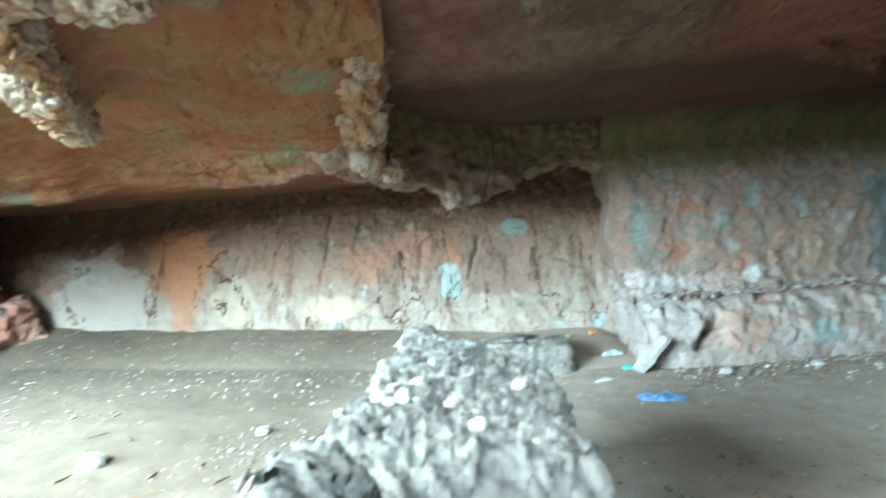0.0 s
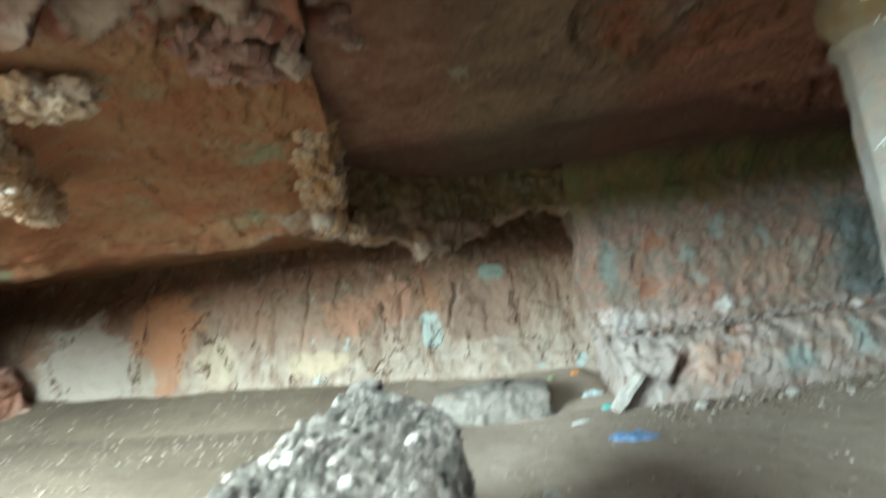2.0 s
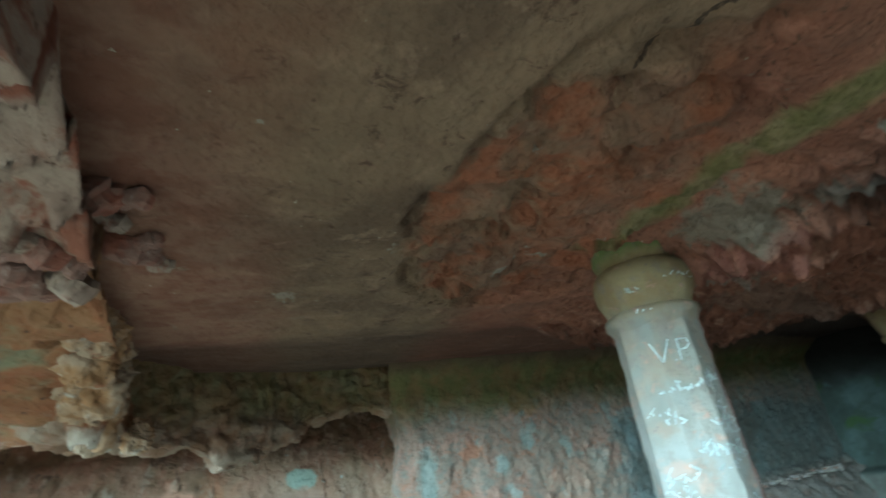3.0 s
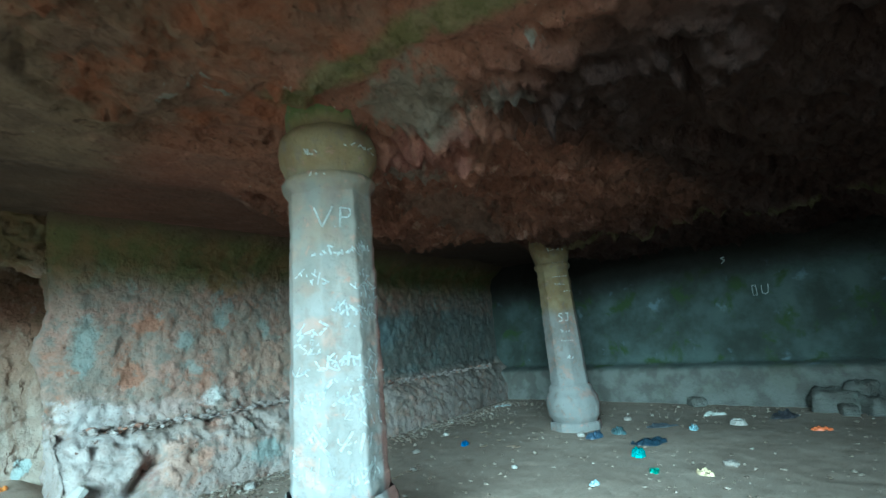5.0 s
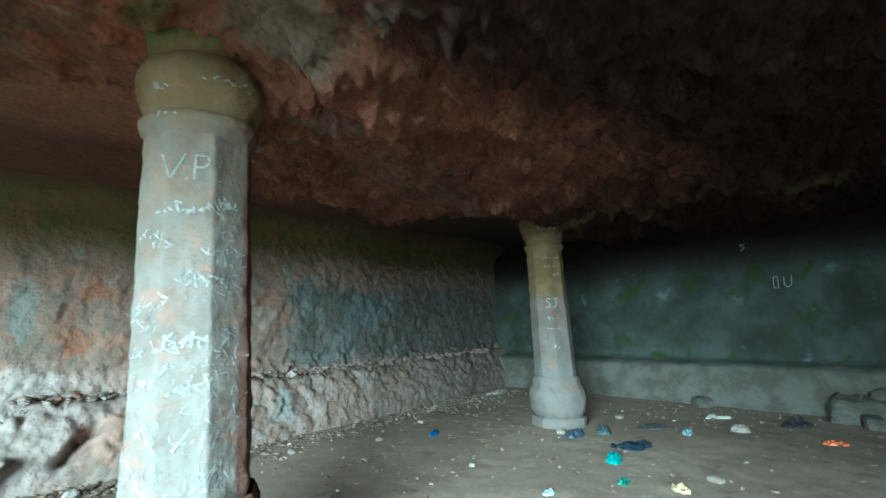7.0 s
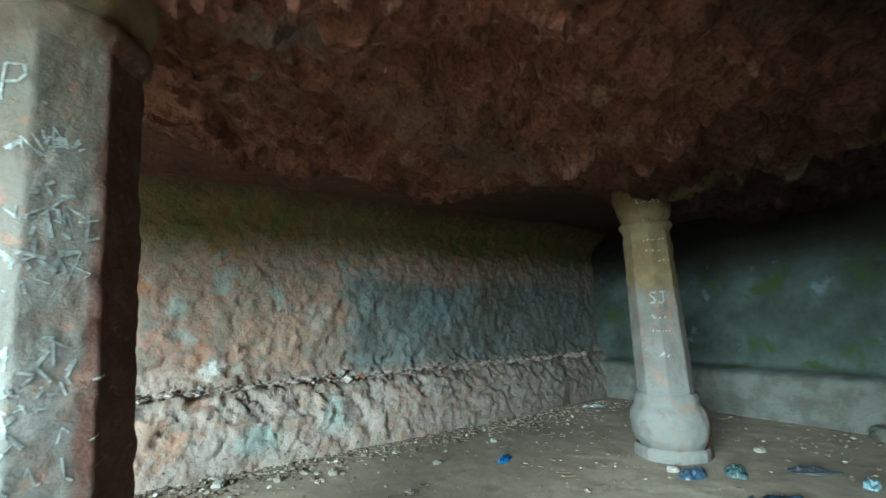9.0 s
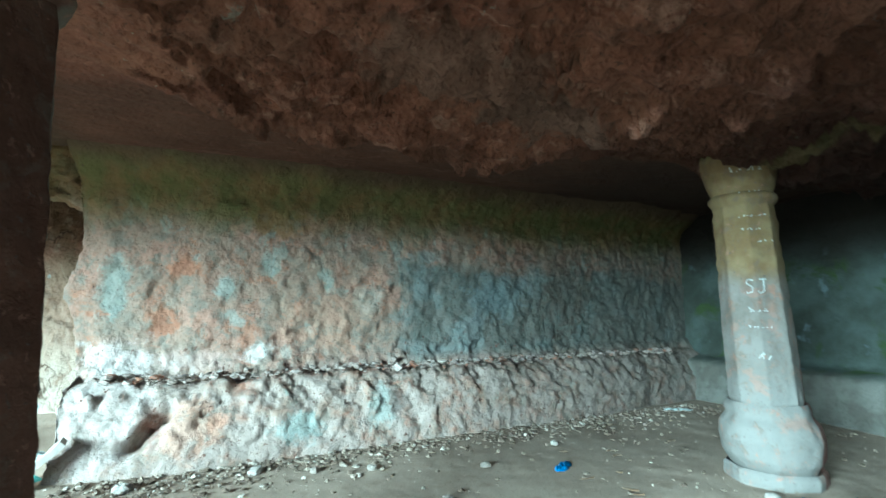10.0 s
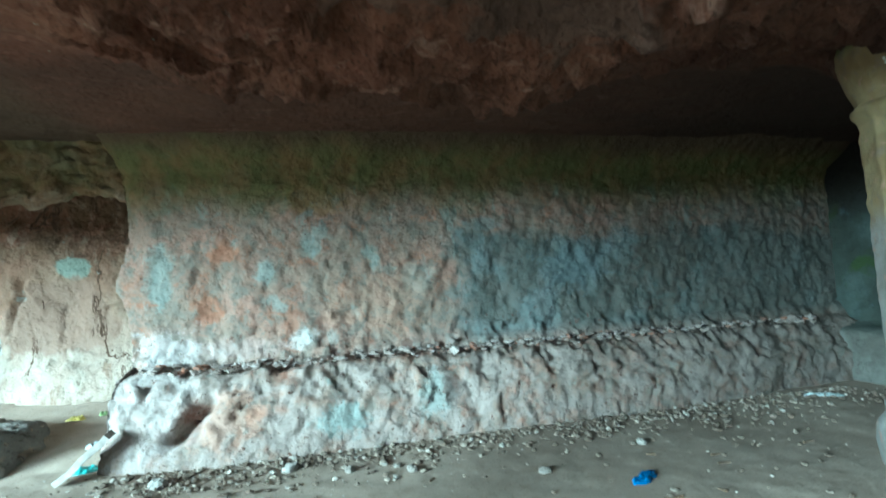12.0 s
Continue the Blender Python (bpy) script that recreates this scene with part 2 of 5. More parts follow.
def deep_material():
    n = Nodes("cracked_mud_plaster")
    x, y, z = n.xyz.outputs
    wobble = n.noise(1.1, 5)
    c = n.mix(n.ramp(n.noise(1.7, 7, 0.6), 0.38, 0.62), (0.28, 0.205, 0.15), (0.30, 0.19, 0.135))
    c = n.mix(n.math("MULTIPLY", n.ramp(n.noise(0.9, 8, 0.66, 0.8, (1, 1, 0.5)), 0.52, 0.66), 0.8), c, (0.32, 0.15, 0.08))
    low = n.ramp(n.math("ADD", z, n.math("MULTIPLY", wobble, 0.9)), 2.0, 1.2)
    c = n.mix(n.math("MULTIPLY", low, 0.8), c, n.mix(n.ramp(n.noise(5, 6), 0.4, 0.6), (0.40, 0.35, 0.29), (0.34, 0.28, 0.23)))
    c = n.mix(n.ramp(n.noise(2.9, 3, 0.5, 0.3), 0.70, 0.71), c, (0.36, 0.42, 0.40))
    # Shade under the roof, painted into the upper wall as red-brown.
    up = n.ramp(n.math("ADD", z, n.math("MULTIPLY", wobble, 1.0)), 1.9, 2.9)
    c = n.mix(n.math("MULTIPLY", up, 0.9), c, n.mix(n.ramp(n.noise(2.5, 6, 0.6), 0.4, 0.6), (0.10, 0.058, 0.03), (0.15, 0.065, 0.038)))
    c = n.mix(n.math("MULTIPLY", n.ramp(n.noise(3.0, 7, 0.65, 0.4, (1.6, 1, 0.4)), 0.50, 0.64), 0.7), c, (0.17, 0.105, 0.07))
    c = n.mix(n.math("MULTIPLY", n.ramp(n.noise(6.0, 6, 0.65, 0.3, (1.2, 1, 0.7)), 0.52, 0.72), 0.35), c, (0.40, 0.34, 0.28))
    rag = n.noise(3.5, 6, 0.65)
    for sx, sz, rx, rz, tone, much in DEEP_SPOTS:
        ex = n.math("MULTIPLY", n.math("SUBTRACT", x, sx), 1 / rx)
        ez = n.math("MULTIPLY", n.math("SUBTRACT", z, sz), 1 / rz)
        d = n.math("ADD", n.math("SQRT", n.math("ADD", n.math("MULTIPLY", ex, ex), n.math("MULTIPLY", ez, ez))), n.math("MULTIPLY", n.math("SUBTRACT", rag, 0.5), 1.8))
        c = n.mix(n.math("MULTIPLY", n.ramp(d, 1.12, 0.86), much), c, tone)
    cracks = n.ramp(n.math("ABSOLUTE", n.math("SUBTRACT", n.noise(1.1, 5, 0.6, 0.5, (1.3, 1, 0.5)), 0.5)), 0.014, 0.003)
    c = n.mix(n.math("MULTIPLY", cracks, n.ramp(n.noise(2.2), 0.42, 0.55)), c, (0.07, 0.04, 0.025))
    return n.finish(c, 0.92, rock_bumps(n, 0.035))


CEILING_SPOTS = [(0.13, -0.75, 0.26, 0.30, (0.20, 0.175, 0.135)), (0.42, -1.20, 0.13, 0.15, (0.28, 0.25, 0.21)), (0.55, -0.45, 0.22, 0.35, (0.20, 0.075, 0.055)), (0.75, -0.10, 0.25, 0.20, (0.22, 0.165, 0.135)), (1.9, 0.6, 0.6, 0.4, (0.20, 0.115, 0.085)), (2.7, 1.0, 0.5, 0.3, (0.20, 0.125, 0.095))]


def ceiling_material():
    n = Nodes("dimmed_red_rock")
    x, y, z = n.xyz.outputs
    wobble = n.noise(1.5, 6, 0.6)
    c = n.mix(n.ramp(n.noise(1.2, 7, 0.6), 0.35, 0.65), (0.185, 0.074, 0.048), (0.285, 0.125, 0.080))
    c = n.mix(n.math("MULTIPLY", n.ramp(n.noise(2.3, 8, 0.6), 0.45, 0.70), 0.7), c, (0.20, 0.10, 0.07))
    c = n.mix(n.math("MULTIPLY", n.ramp(n.noise(6, 6, 0.6, 0.6), 0.53, 0.72), 0.7), c, (0.38, 0.165, 0.115))
    # Pale streaks painted as highlights on the rough relief.
    c = n.mix(n.math("MULTIPLY", n.math("MULTIPLY", n.ramp(n.noise(4, 7, 0.65, 0.7, (0.7, 1.7, 1)), 0.56, 0.68), n.ramp(x, -0.2, 0.6)), 0.8), c, (0.44, 0.25, 0.19))
    c = n.mix(n.math("MULTIPLY", n.ramp(n.noise(34, 5, 0.6), 0.56, 0.68), 0.6), c, (0.055, 0.032, 0.022))
    plain = n.ramp(n.math("ADD", x, n.math("MULTIPLY", wobble, 0.8)), -0.1, -0.7)
    olive = n.mix(n.ramp(n.noise(1.9, 7, 0.62, 0.3), 0.36, 0.62), (0.115, 0.085, 0.055), (0.215, 0.155, 0.098))
    olive = n.mix(n.math("MULTIPLY", n.ramp(n.noise(4.5, 7, 0.68, 0.4), 0.54, 0.66), 0.7), olive, (0.29, 0.205, 0.14))
    olive = n.mix(n.math("MULTIPLY", n.ramp(n.noise(7, 6, 0.7, 0.5), 0.57, 0.67), 0.85), olive, (0.050, 0.034, 0.024))
    olive = n.mix(n.math("MULTIPLY", n.ramp(n.math("ADD", x, wobble), -1.5, -2.3), 0.75), olive, n.mix(n.ramp(n.noise(5, 6, 0.65), 0.4, 0.6), (0.19, 0.070, 0.048), (0.27, 0.145, 0.105)))
    c = n.mix(n.math("MULTIPLY", plain, 0.85), c, olive)
    c = n.mix(n.math("MULTIPLY", n.ramp(n.noise(19, 3, 0.5), 0.735, 0.76), 0.8), c, (0.40, 0.36, 0.29))
    crack = n.math("ABSOLUTE", n.math("ADD", n.math("ADD", x, 1.02), n.math("MULTIPLY", n.math("SUBTRACT", n.noise(3, 6, 0.65), 0.5), 0.45)))
    crack = n.math("MULTIPLY", n.ramp(crack, 0.022, 0.008), n.ramp(y, -1.15, -1.35))
    c = n.mix(n.math("MULTIPLY", crack, 0.85), c, (0.025, 0.015, 0.010))
    dx, dy = n.math("ADD", x, 0.85), n.math("ADD", y, 0.45)
    d2 = n.math("ADD", n.math("POWER", n.math("MULTIPLY", dx, 1.25), 2.0), n.math("POWER", n.math("MULTIPLY", dy, 0.72), 2.0))
    red = n.ramp(n.math("ADD", n.math("SQRT", d2), n.math("MULTIPLY", wobble, 0.9)), 1.35, 1.15)
    c = n.mix(n.math("MULTIPLY", red, n.ramp(n.noise(4, 7, 0.68, 0.5), 0.36, 0.58, 0.25, 0.9)), c, n.mix(n.ramp(n.noise(3), 0.4, 0.6), (0.28, 0.10, 0.052), (0.21, 0.125, 0.085)))
    pale = n.ramp(n.noise(3.2, 6, 0.65, 0.5), 0.65, 0.70)
    c = n.mix(n.math("MULTIPLY", pale, n.ramp(y, 2.0, 0.0)), c, (0.27, 0.24, 0.20))
    rag = n.noise(5, 6, 0.65)
    for sx, sy, rx, ry, tone in CEILING_SPOTS:
        ex = n.math("MULTIPLY", n.math("SUBTRACT", x, sx), 1 / rx)
        ey = n.math("MULTIPLY", n.math("SUBTRACT", y, sy), 1 / ry)
        d = n.math("ADD", n.math("SQRT", n.math("ADD", n.math("MULTIPLY", ex, ex), n.math("MULTIPLY", ey, ey))), n.math("MULTIPLY", n.math("SUBTRACT", rag, 0.5), 2.4))
        c = n.mix(n.math("MULTIPLY", n.ramp(d, 1.25, 0.75), 0.85), c, tone)
    # Gloom of the east and south-east ceiling, put into its colour.
    dim_mask = n.ramp(n.math("ADD", x, n.math("MULTIPLY", wobble, 3.0)), 2.9, 7.4)
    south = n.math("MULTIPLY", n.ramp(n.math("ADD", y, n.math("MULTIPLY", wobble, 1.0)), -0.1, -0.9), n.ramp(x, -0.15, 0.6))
    dim_mask = n.math("MAXIMUM", dim_mask, south)
    c = n.mix(n.math("MULTIPLY", dim_mask, 0.93), c, (0.020, 0.010, 0.008))
    # Shade behind the lower rough zone, painted as a darker strip.
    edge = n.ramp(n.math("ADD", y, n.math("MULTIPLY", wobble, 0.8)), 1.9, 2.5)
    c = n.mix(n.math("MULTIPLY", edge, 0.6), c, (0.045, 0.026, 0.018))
    for cx, cy, slope in ((-0.33, -0.33, -0.15), (5.03, 1.0, 0.0)):
        line = n.math("SUBTRACT", x, n.math("ADD", n.math("MULTIPLY", n.math("SUBTRACT", y, cy), slope), cx))
        off = n.math("ABSOLUTE", n.math("ADD", line, n.math("MULTIPLY", n.math("SUBTRACT", wobble, 0.5), 0.3)))
        rib = n.math("MULTIPLY", n.ramp(off, 0.12, 0.05), n.ramp(y, cy + 0.4, cy + 0.1))
        c = n.mix(n.math("MULTIPLY", rib, 0.8 if cx < 0 else 0.4), c, n.mix(n.ramp(n.noise(7, 5), 0.4, 0.6), (0.12, 0.13, 0.045), (0.21, 0.185, 0.09)))
    return n.finish(c, 0.85, rock_bumps(n, 0.045))


def broken_material():
    n = Nodes("broken_laterite")
    x, y, z = n.xyz.outputs
    c = n.mix(n.ramp(n.noise(1.6, 7, 0.6), 0.38, 0.6), (0.275, 0.155, 0.082), (0.24, 0.105, 0.054))
    c = n.mix(n.math("MULTIPLY", n.ramp(n.noise(2.4, 8, 0.68, 0.6), 0.5, 0.66), 0.8), c, (0.30, 0.11, 0.058))
    c = n.mix(n.math("MULTIPLY", n.ramp(n.noise(3.0, 7, 0.68, 0.4), 0.58, 0.70), 0.7), c, (0.31, 0.25, 0.20))
    c = n.mix(n.ramp(n.noise(1.3, 6, 0.6), 0.56, 0.68), c, (0.22, 0.215, 0.14))
    w = n.math("MULTIPLY", n.math("ADD", n.math("ADD", n.math("MULTIPLY", x, 0.5), n.math("MULTIPLY", y, 0.87)), n.math("MULTIPLY", n.math("SUBTRACT", n.noise(1.8, 5, 0.6), 0.5), 0.3)), 1 / 0.27)
    zone = n.math("MULTIPLY", n.ramp(n.math("ADD", y, n.math("MULTIPLY", n.noise(2.5, 5), 0.5)), -0.2, -0.5), n.ramp(n.math("ADD", x, n.math("MULTIPLY", n.noise(2.0, 5), 0.6)), -4.1, -3.6))
    slabs = n.mix(n.ramp(n.noise(4, 7, 0.66, 0.4), 0.4, 0.62), (0.33, 0.26, 0.215), (0.24, 0.175, 0.145))
    slabs = n.mix(n.ramp(n.noise(3.0, 7, 0.66, 0.4), 0.50, 0.62), slabs, (0.20, 0.075, 0.05))
    slabs = n.mix(n.ramp(n.math("FRACT", w), 0.22, 0.05), slabs, (0.15, 0.045, 0.03))
    c = n.mix(n.math("MULTIPLY", zone, 0.9), c, slabs)
    fresh = n.ramp(n.math("ADD", z, n.math("MULTIPLY", n.math("SUBTRACT", n.noise(5, 6, 0.65), 0.5), 0.35)), 2.40, 2.28)
    fresh = n.math("MULTIPLY", fresh, n.ramp(z, 1.98, 2.02))
    c = n.mix(n.math("MULTIPLY", fresh, n.ramp(x, -4.95, -4.6)), c, (0.52, 0.48, 0.43))
    c = n.mix(n.ramp(n.noise(22, 5), 0.6, 0.72), c, (0.10, 0.055, 0.04))
    return n.finish(c, 0.9, rock_bumps(n, 0.03))


def broken_outcrop_material():
    n = Nodes("red_grey_outcrop")
    x, y, z = n.xyz.outputs
    c = n.mix(n.ramp(n.noise(1.4, 7, 0.62), 0.38, 0.62), (0.46, 0.30, 0.24), (0.50, 0.24, 0.16))
    c = n.mix(n.ramp(n.noise(3.2, 7, 0.66), 0.5, 0.66), c, (0.27, 0.13, 0.085))
    c = n.mix(n.ramp(n.noise(2.0, 6, 0.6, 0.4), 0.56, 0.66), c, (0.43, 0.40, 0.36))
    c = n.mix(n.math("MULTIPLY", n.ramp(y, 1.6, 0.6), 0.7), c, (0.36, 0.36, 0.33))
    c = n.mix(n.ramp(n.noise(20, 5), 0.58, 0.72), c, (0.11, 0.06, 0.045))
    return n.finish(c, 0.92, rock_bumps(n, 0.03))


def far_wall_material():
    n = Nodes("mossy_dark_rock")
    x, y, z = n.xyz.outputs
    c = n.mix(n.ramp(n.noise(1.1, 7, 0.6), 0.36, 0.64), (0.044, 0.055, 0.047), (0.092, 0.122, 0.114))
    c = n.mix(n.ramp(n.noise(1.7, 6, 0.6, 0.5), 0.55, 0.66), c, (0.048, 0.078, 0.030))
    c = n.mix(n.ramp(n.noise(2.6, 5), 0.62, 0.72), c, (0.15, 0.20, 0.23))
    low = n.ramp(n.math("ADD", z, n.math("MULTIPLY", n.noise(2, 4), 0.2)), 0.80, 0.66)
    c = n.mix(n.math("MULTIPLY", low, 0.85), c, n.mix(n.ramp(n.noise(3, 6), 0.4, 0.6), (0.12, 0.115, 0.10), (0.185, 0.185, 0.168)))
    # Gloom under the ceiling, painted as a near-black wall top.
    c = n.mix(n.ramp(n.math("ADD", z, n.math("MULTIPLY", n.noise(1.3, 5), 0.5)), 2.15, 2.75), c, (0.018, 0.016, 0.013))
    return n.finish(c, 0.9, rock_bumps(n, 0.025))


def boulder_material():
    n = Nodes("pale_weathered_rock")
    c = n.mix(n.ramp(n.noise(2.2, 7, 0.6), 0.35, 0.62), (0.215, 0.195, 0.172), (0.275, 0.25, 0.222))
    c = n.mix(n.ramp(n.noise(6, 7, 0.68), 0.52, 0.68), c, (0.31, 0.27, 0.24))
    c = n.mix(n.ramp(n.noise(3.4, 5, 0.6, 0.5), 0.60, 0.68), c, (0.36, 0.27, 0.21))
    c = n.mix(n.ramp(n.noise(40, 4), 0.60, 0.72), c, (0.14, 0.10, 0.085))
    c = n.mix(n.ramp(n.noise(13, 6, 0.7), 0.60, 0.70), c, (0.36, 0.345, 0.325))
    c = n.mix(n.math("MULTIPLY", n.ramp(n.noise(5, 8, 0.72, 0.6), 0.57, 0.66), 0.85), c, (0.075, 0.05, 0.038))
    return n.finish(c, 0.92, rock_bumps(n, 0.055) + [(n.noise(85, 6, 0.75), 0.8, 0.010)])


def floor_material():
    n = Nodes("trodden_earth")
    x, y, z = n.xyz.outputs
    c = n.mix(n.ramp(n.noise(0.8, 7, 0.6), 0.35, 0.65), (0.325, 0.262, 0.208), (0.39, 0.322, 0.26))
    c = n.mix(n.ramp(n.noise(4, 7, 0.65), 0.5, 0.7), c, (0.27, 0.215, 0.17))
    # Earth towards the mouth toned darker to offset the strong light there.
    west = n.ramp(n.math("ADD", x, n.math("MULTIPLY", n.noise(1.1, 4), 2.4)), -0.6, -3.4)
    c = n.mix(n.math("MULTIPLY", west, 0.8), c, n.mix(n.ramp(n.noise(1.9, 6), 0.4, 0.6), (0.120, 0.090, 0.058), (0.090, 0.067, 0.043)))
    c = n.mix(n.ramp(n.noise(60, 3), 0.60, 0.72), c, (0.13, 0.10, 0.08))
    c = n.mix(n.ramp(n.noise(90, 2), 0.66, 0.74), c, (0.42, 0.38, 0.33))
    return n.finish(c, 0.95, [(n.noise(6, 7, 0.6), 0.5, 0.02), (n.noise(70, 5, 0.7), 0.5, 0.006)])


def column_material(name, ochre_from):
    n = Nodes(name)
    x, y, z = n.xyz.outputs
    wobble = n.noise(2.2, 6, 0.6)
    c = n.mix(n.ramp(n.noise(2.8, 7, 0.62), 0.36, 0.6), (0.145, 0.134, 0.118), (0.215, 0.206, 0.193))
    c = n.mix(n.ramp(n.noise(6.5, 7, 0.66), 0.52, 0.66), c, (0.19, 0.15, 0.125))
    low = n.ramp(n.math("ADD", z, n.math("MULTIPLY", wobble, 1.0)), 1.9, 1.1)
    c = n.mix(n.math("MULTIPLY", low, 0.7), c, (0.205, 0.208, 0.20))
    pink = n.math("MULTIPLY", n.ramp(n.noise(3.7, 5, 0.6, 0.4), 0.56, 0.64), n.ramp(z, 2.6, 1.8))
    c = n.mix(n.math("MULTIPLY", pink, 0.5), c, (0.31, 0.19, 0.15))
    upper = n.math("MULTIPLY", n.ramp(n.math("ADD", z, n.math("MULTIPLY", wobble, 0.8)), 1.95, 2.6), 0.7)
    c = n.mix(upper, c, n.mix(n.ramp(n.noise(7, 6, 0.65), 0.4, 0.6), (0.185, 0.145, 0.105), (0.15, 0.14, 0.115)))
    # Maroon stone on the south-east face, darkened to carry its shade.
    shade_side = n.math("SUBTRACT", n.math("MULTIPLY", x, 0.906), n.math("MULTIPLY", y, 0.42))
    shade_side = n.ramp(n.math("ADD", shade_side, n.math("MULTIPLY", n.math("SUBTRACT", n.noise(6, 5), 0.5), 0.05)), 0.205, 0.235)
    c = n.mix(n.math("MULTIPLY", shade_side, 0.9), c, n.mix(n.ramp(n.noise(5, 6, 0.65), 0.4, 0.6), (0.10, 0.042, 0.032), (0.14, 0.065, 0.05)))
    ochre = n.ramp(n.math("ADD", z, n.math("MULTIPLY", wobble, 0.35)), ochre_from, ochre_from + 0.2)
    c = n.mix(n.math("MULTIPLY", ochre, 0.9), c, n.mix(n.ramp(n.noise(5, 6), 0.4, 0.6), (0.175, 0.118, 0.052), (0.225, 0.17, 0.085)))
    green = n.ramp(n.math("ADD", z, n.math("MULTIPLY", wobble, 0.25)), 2.92, 3.02)
    c = n.mix(green, c, (0.115, 0.14, 0.05))
    c = n.mix(n.math("MULTIPLY", n.ramp(n.noise(9, 7, 0.7, 0.5), 0.52, 0.66), 0.6), c, (0.15, 0.12, 0.10))
    c = n.mix(n.math("MULTIPLY", n.ramp(n.noise(13, 6, 0.7, 0.5), 0.58, 0.66), 0.7), c, (0.30, 0.175, 0.135))
    c = n.mix(n.ramp(n.noise(45, 4), 0.62, 0.74), c, (0.12, 0.10, 0.09))
    return n.finish(c, 0.85, [(n.noise(9, 8, 0.68), 0.9, 0.018), (n.noise(45, 6, 0.72), 0.7, 0.007)])


def plain_material(name, colour, rough=0.8, vary=0.35, scale=14, bump=0.004, spec=0.3):
    n = Nodes(name)
    dark = tuple(v * (1 - vary) for v in colour)
    c = n.mix(n.ramp(n.noise(scale, 5), 0.35, 0.65), dark, colour)
    return n.finish(c, rough, [(n.noise(scale * 2, 4), 0.5, bump)], spec)


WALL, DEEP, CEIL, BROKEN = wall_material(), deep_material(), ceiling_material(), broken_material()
FAR = far_wall_material()
BOULDER, EARTH, LIME = boulder_material(), floor_material(), column_material("limewashed_column_stone", 2.55)
OCHRE = column_material("ochre_stained_column_stone", 1.80)

# ---- the large structure ----


def ground_height(x, y):
    """The trodden floor: level round the columns, rising towards the mouth and the recess."""
    west = np.maximum(0, -x - 1.8)
    h = 0.07 * west * step(-1.8, -3.5, x)
    h = h + 0.20 * np.maximum(0, y - 3.5) * step(-0.3, -1.0, x)
    return h


def build_floor():
    def sheet(xs, ys, fine):
        X, Y = np.meshgrid(xs, ys, indexing="ij")
        flat = np.stack([X.ravel(), Y.ravel(), 0 * X.ravel()], 1)
        Z = ground_height(X.ravel(), Y.ravel()) + 0.025 * fbm(flat, 1.3, 4, 5)
        if fine:
            Z = Z + 0.008 * fbm(flat, 0.16, 3, 8)
        Z = Z.reshape(X.shape)
        return np.stack([X, Y, Z], -1)

    xs = np.concatenate([-11 - np.geomspace(600, 0.3, 40), np.arange(-11, 9, 0.04), 9 + np.geomspace(0.3, 600, 12)])
    ys = np.concatenate([-7 - np.geomspace(600, 0.3, 40), np.arange(-7, 6.2, 0.045), 6.2 + np.geomspace(0.3, 600, 12)])
    p = sheet(xs, ys, True)
    outside = step(-11, -14, p[..., 0])
    p[..., 2] = p[..., 2] * (1 - outside) + outside * 0.75
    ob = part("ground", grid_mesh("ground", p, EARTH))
    tagged(ob, "trodden dusty brown earth floor strewn with grit", "floor", kind="structure")


build_floor()


def wall_line(x):
    return 3.95 + 0.135 * np.maximum(0, x - 0.3)


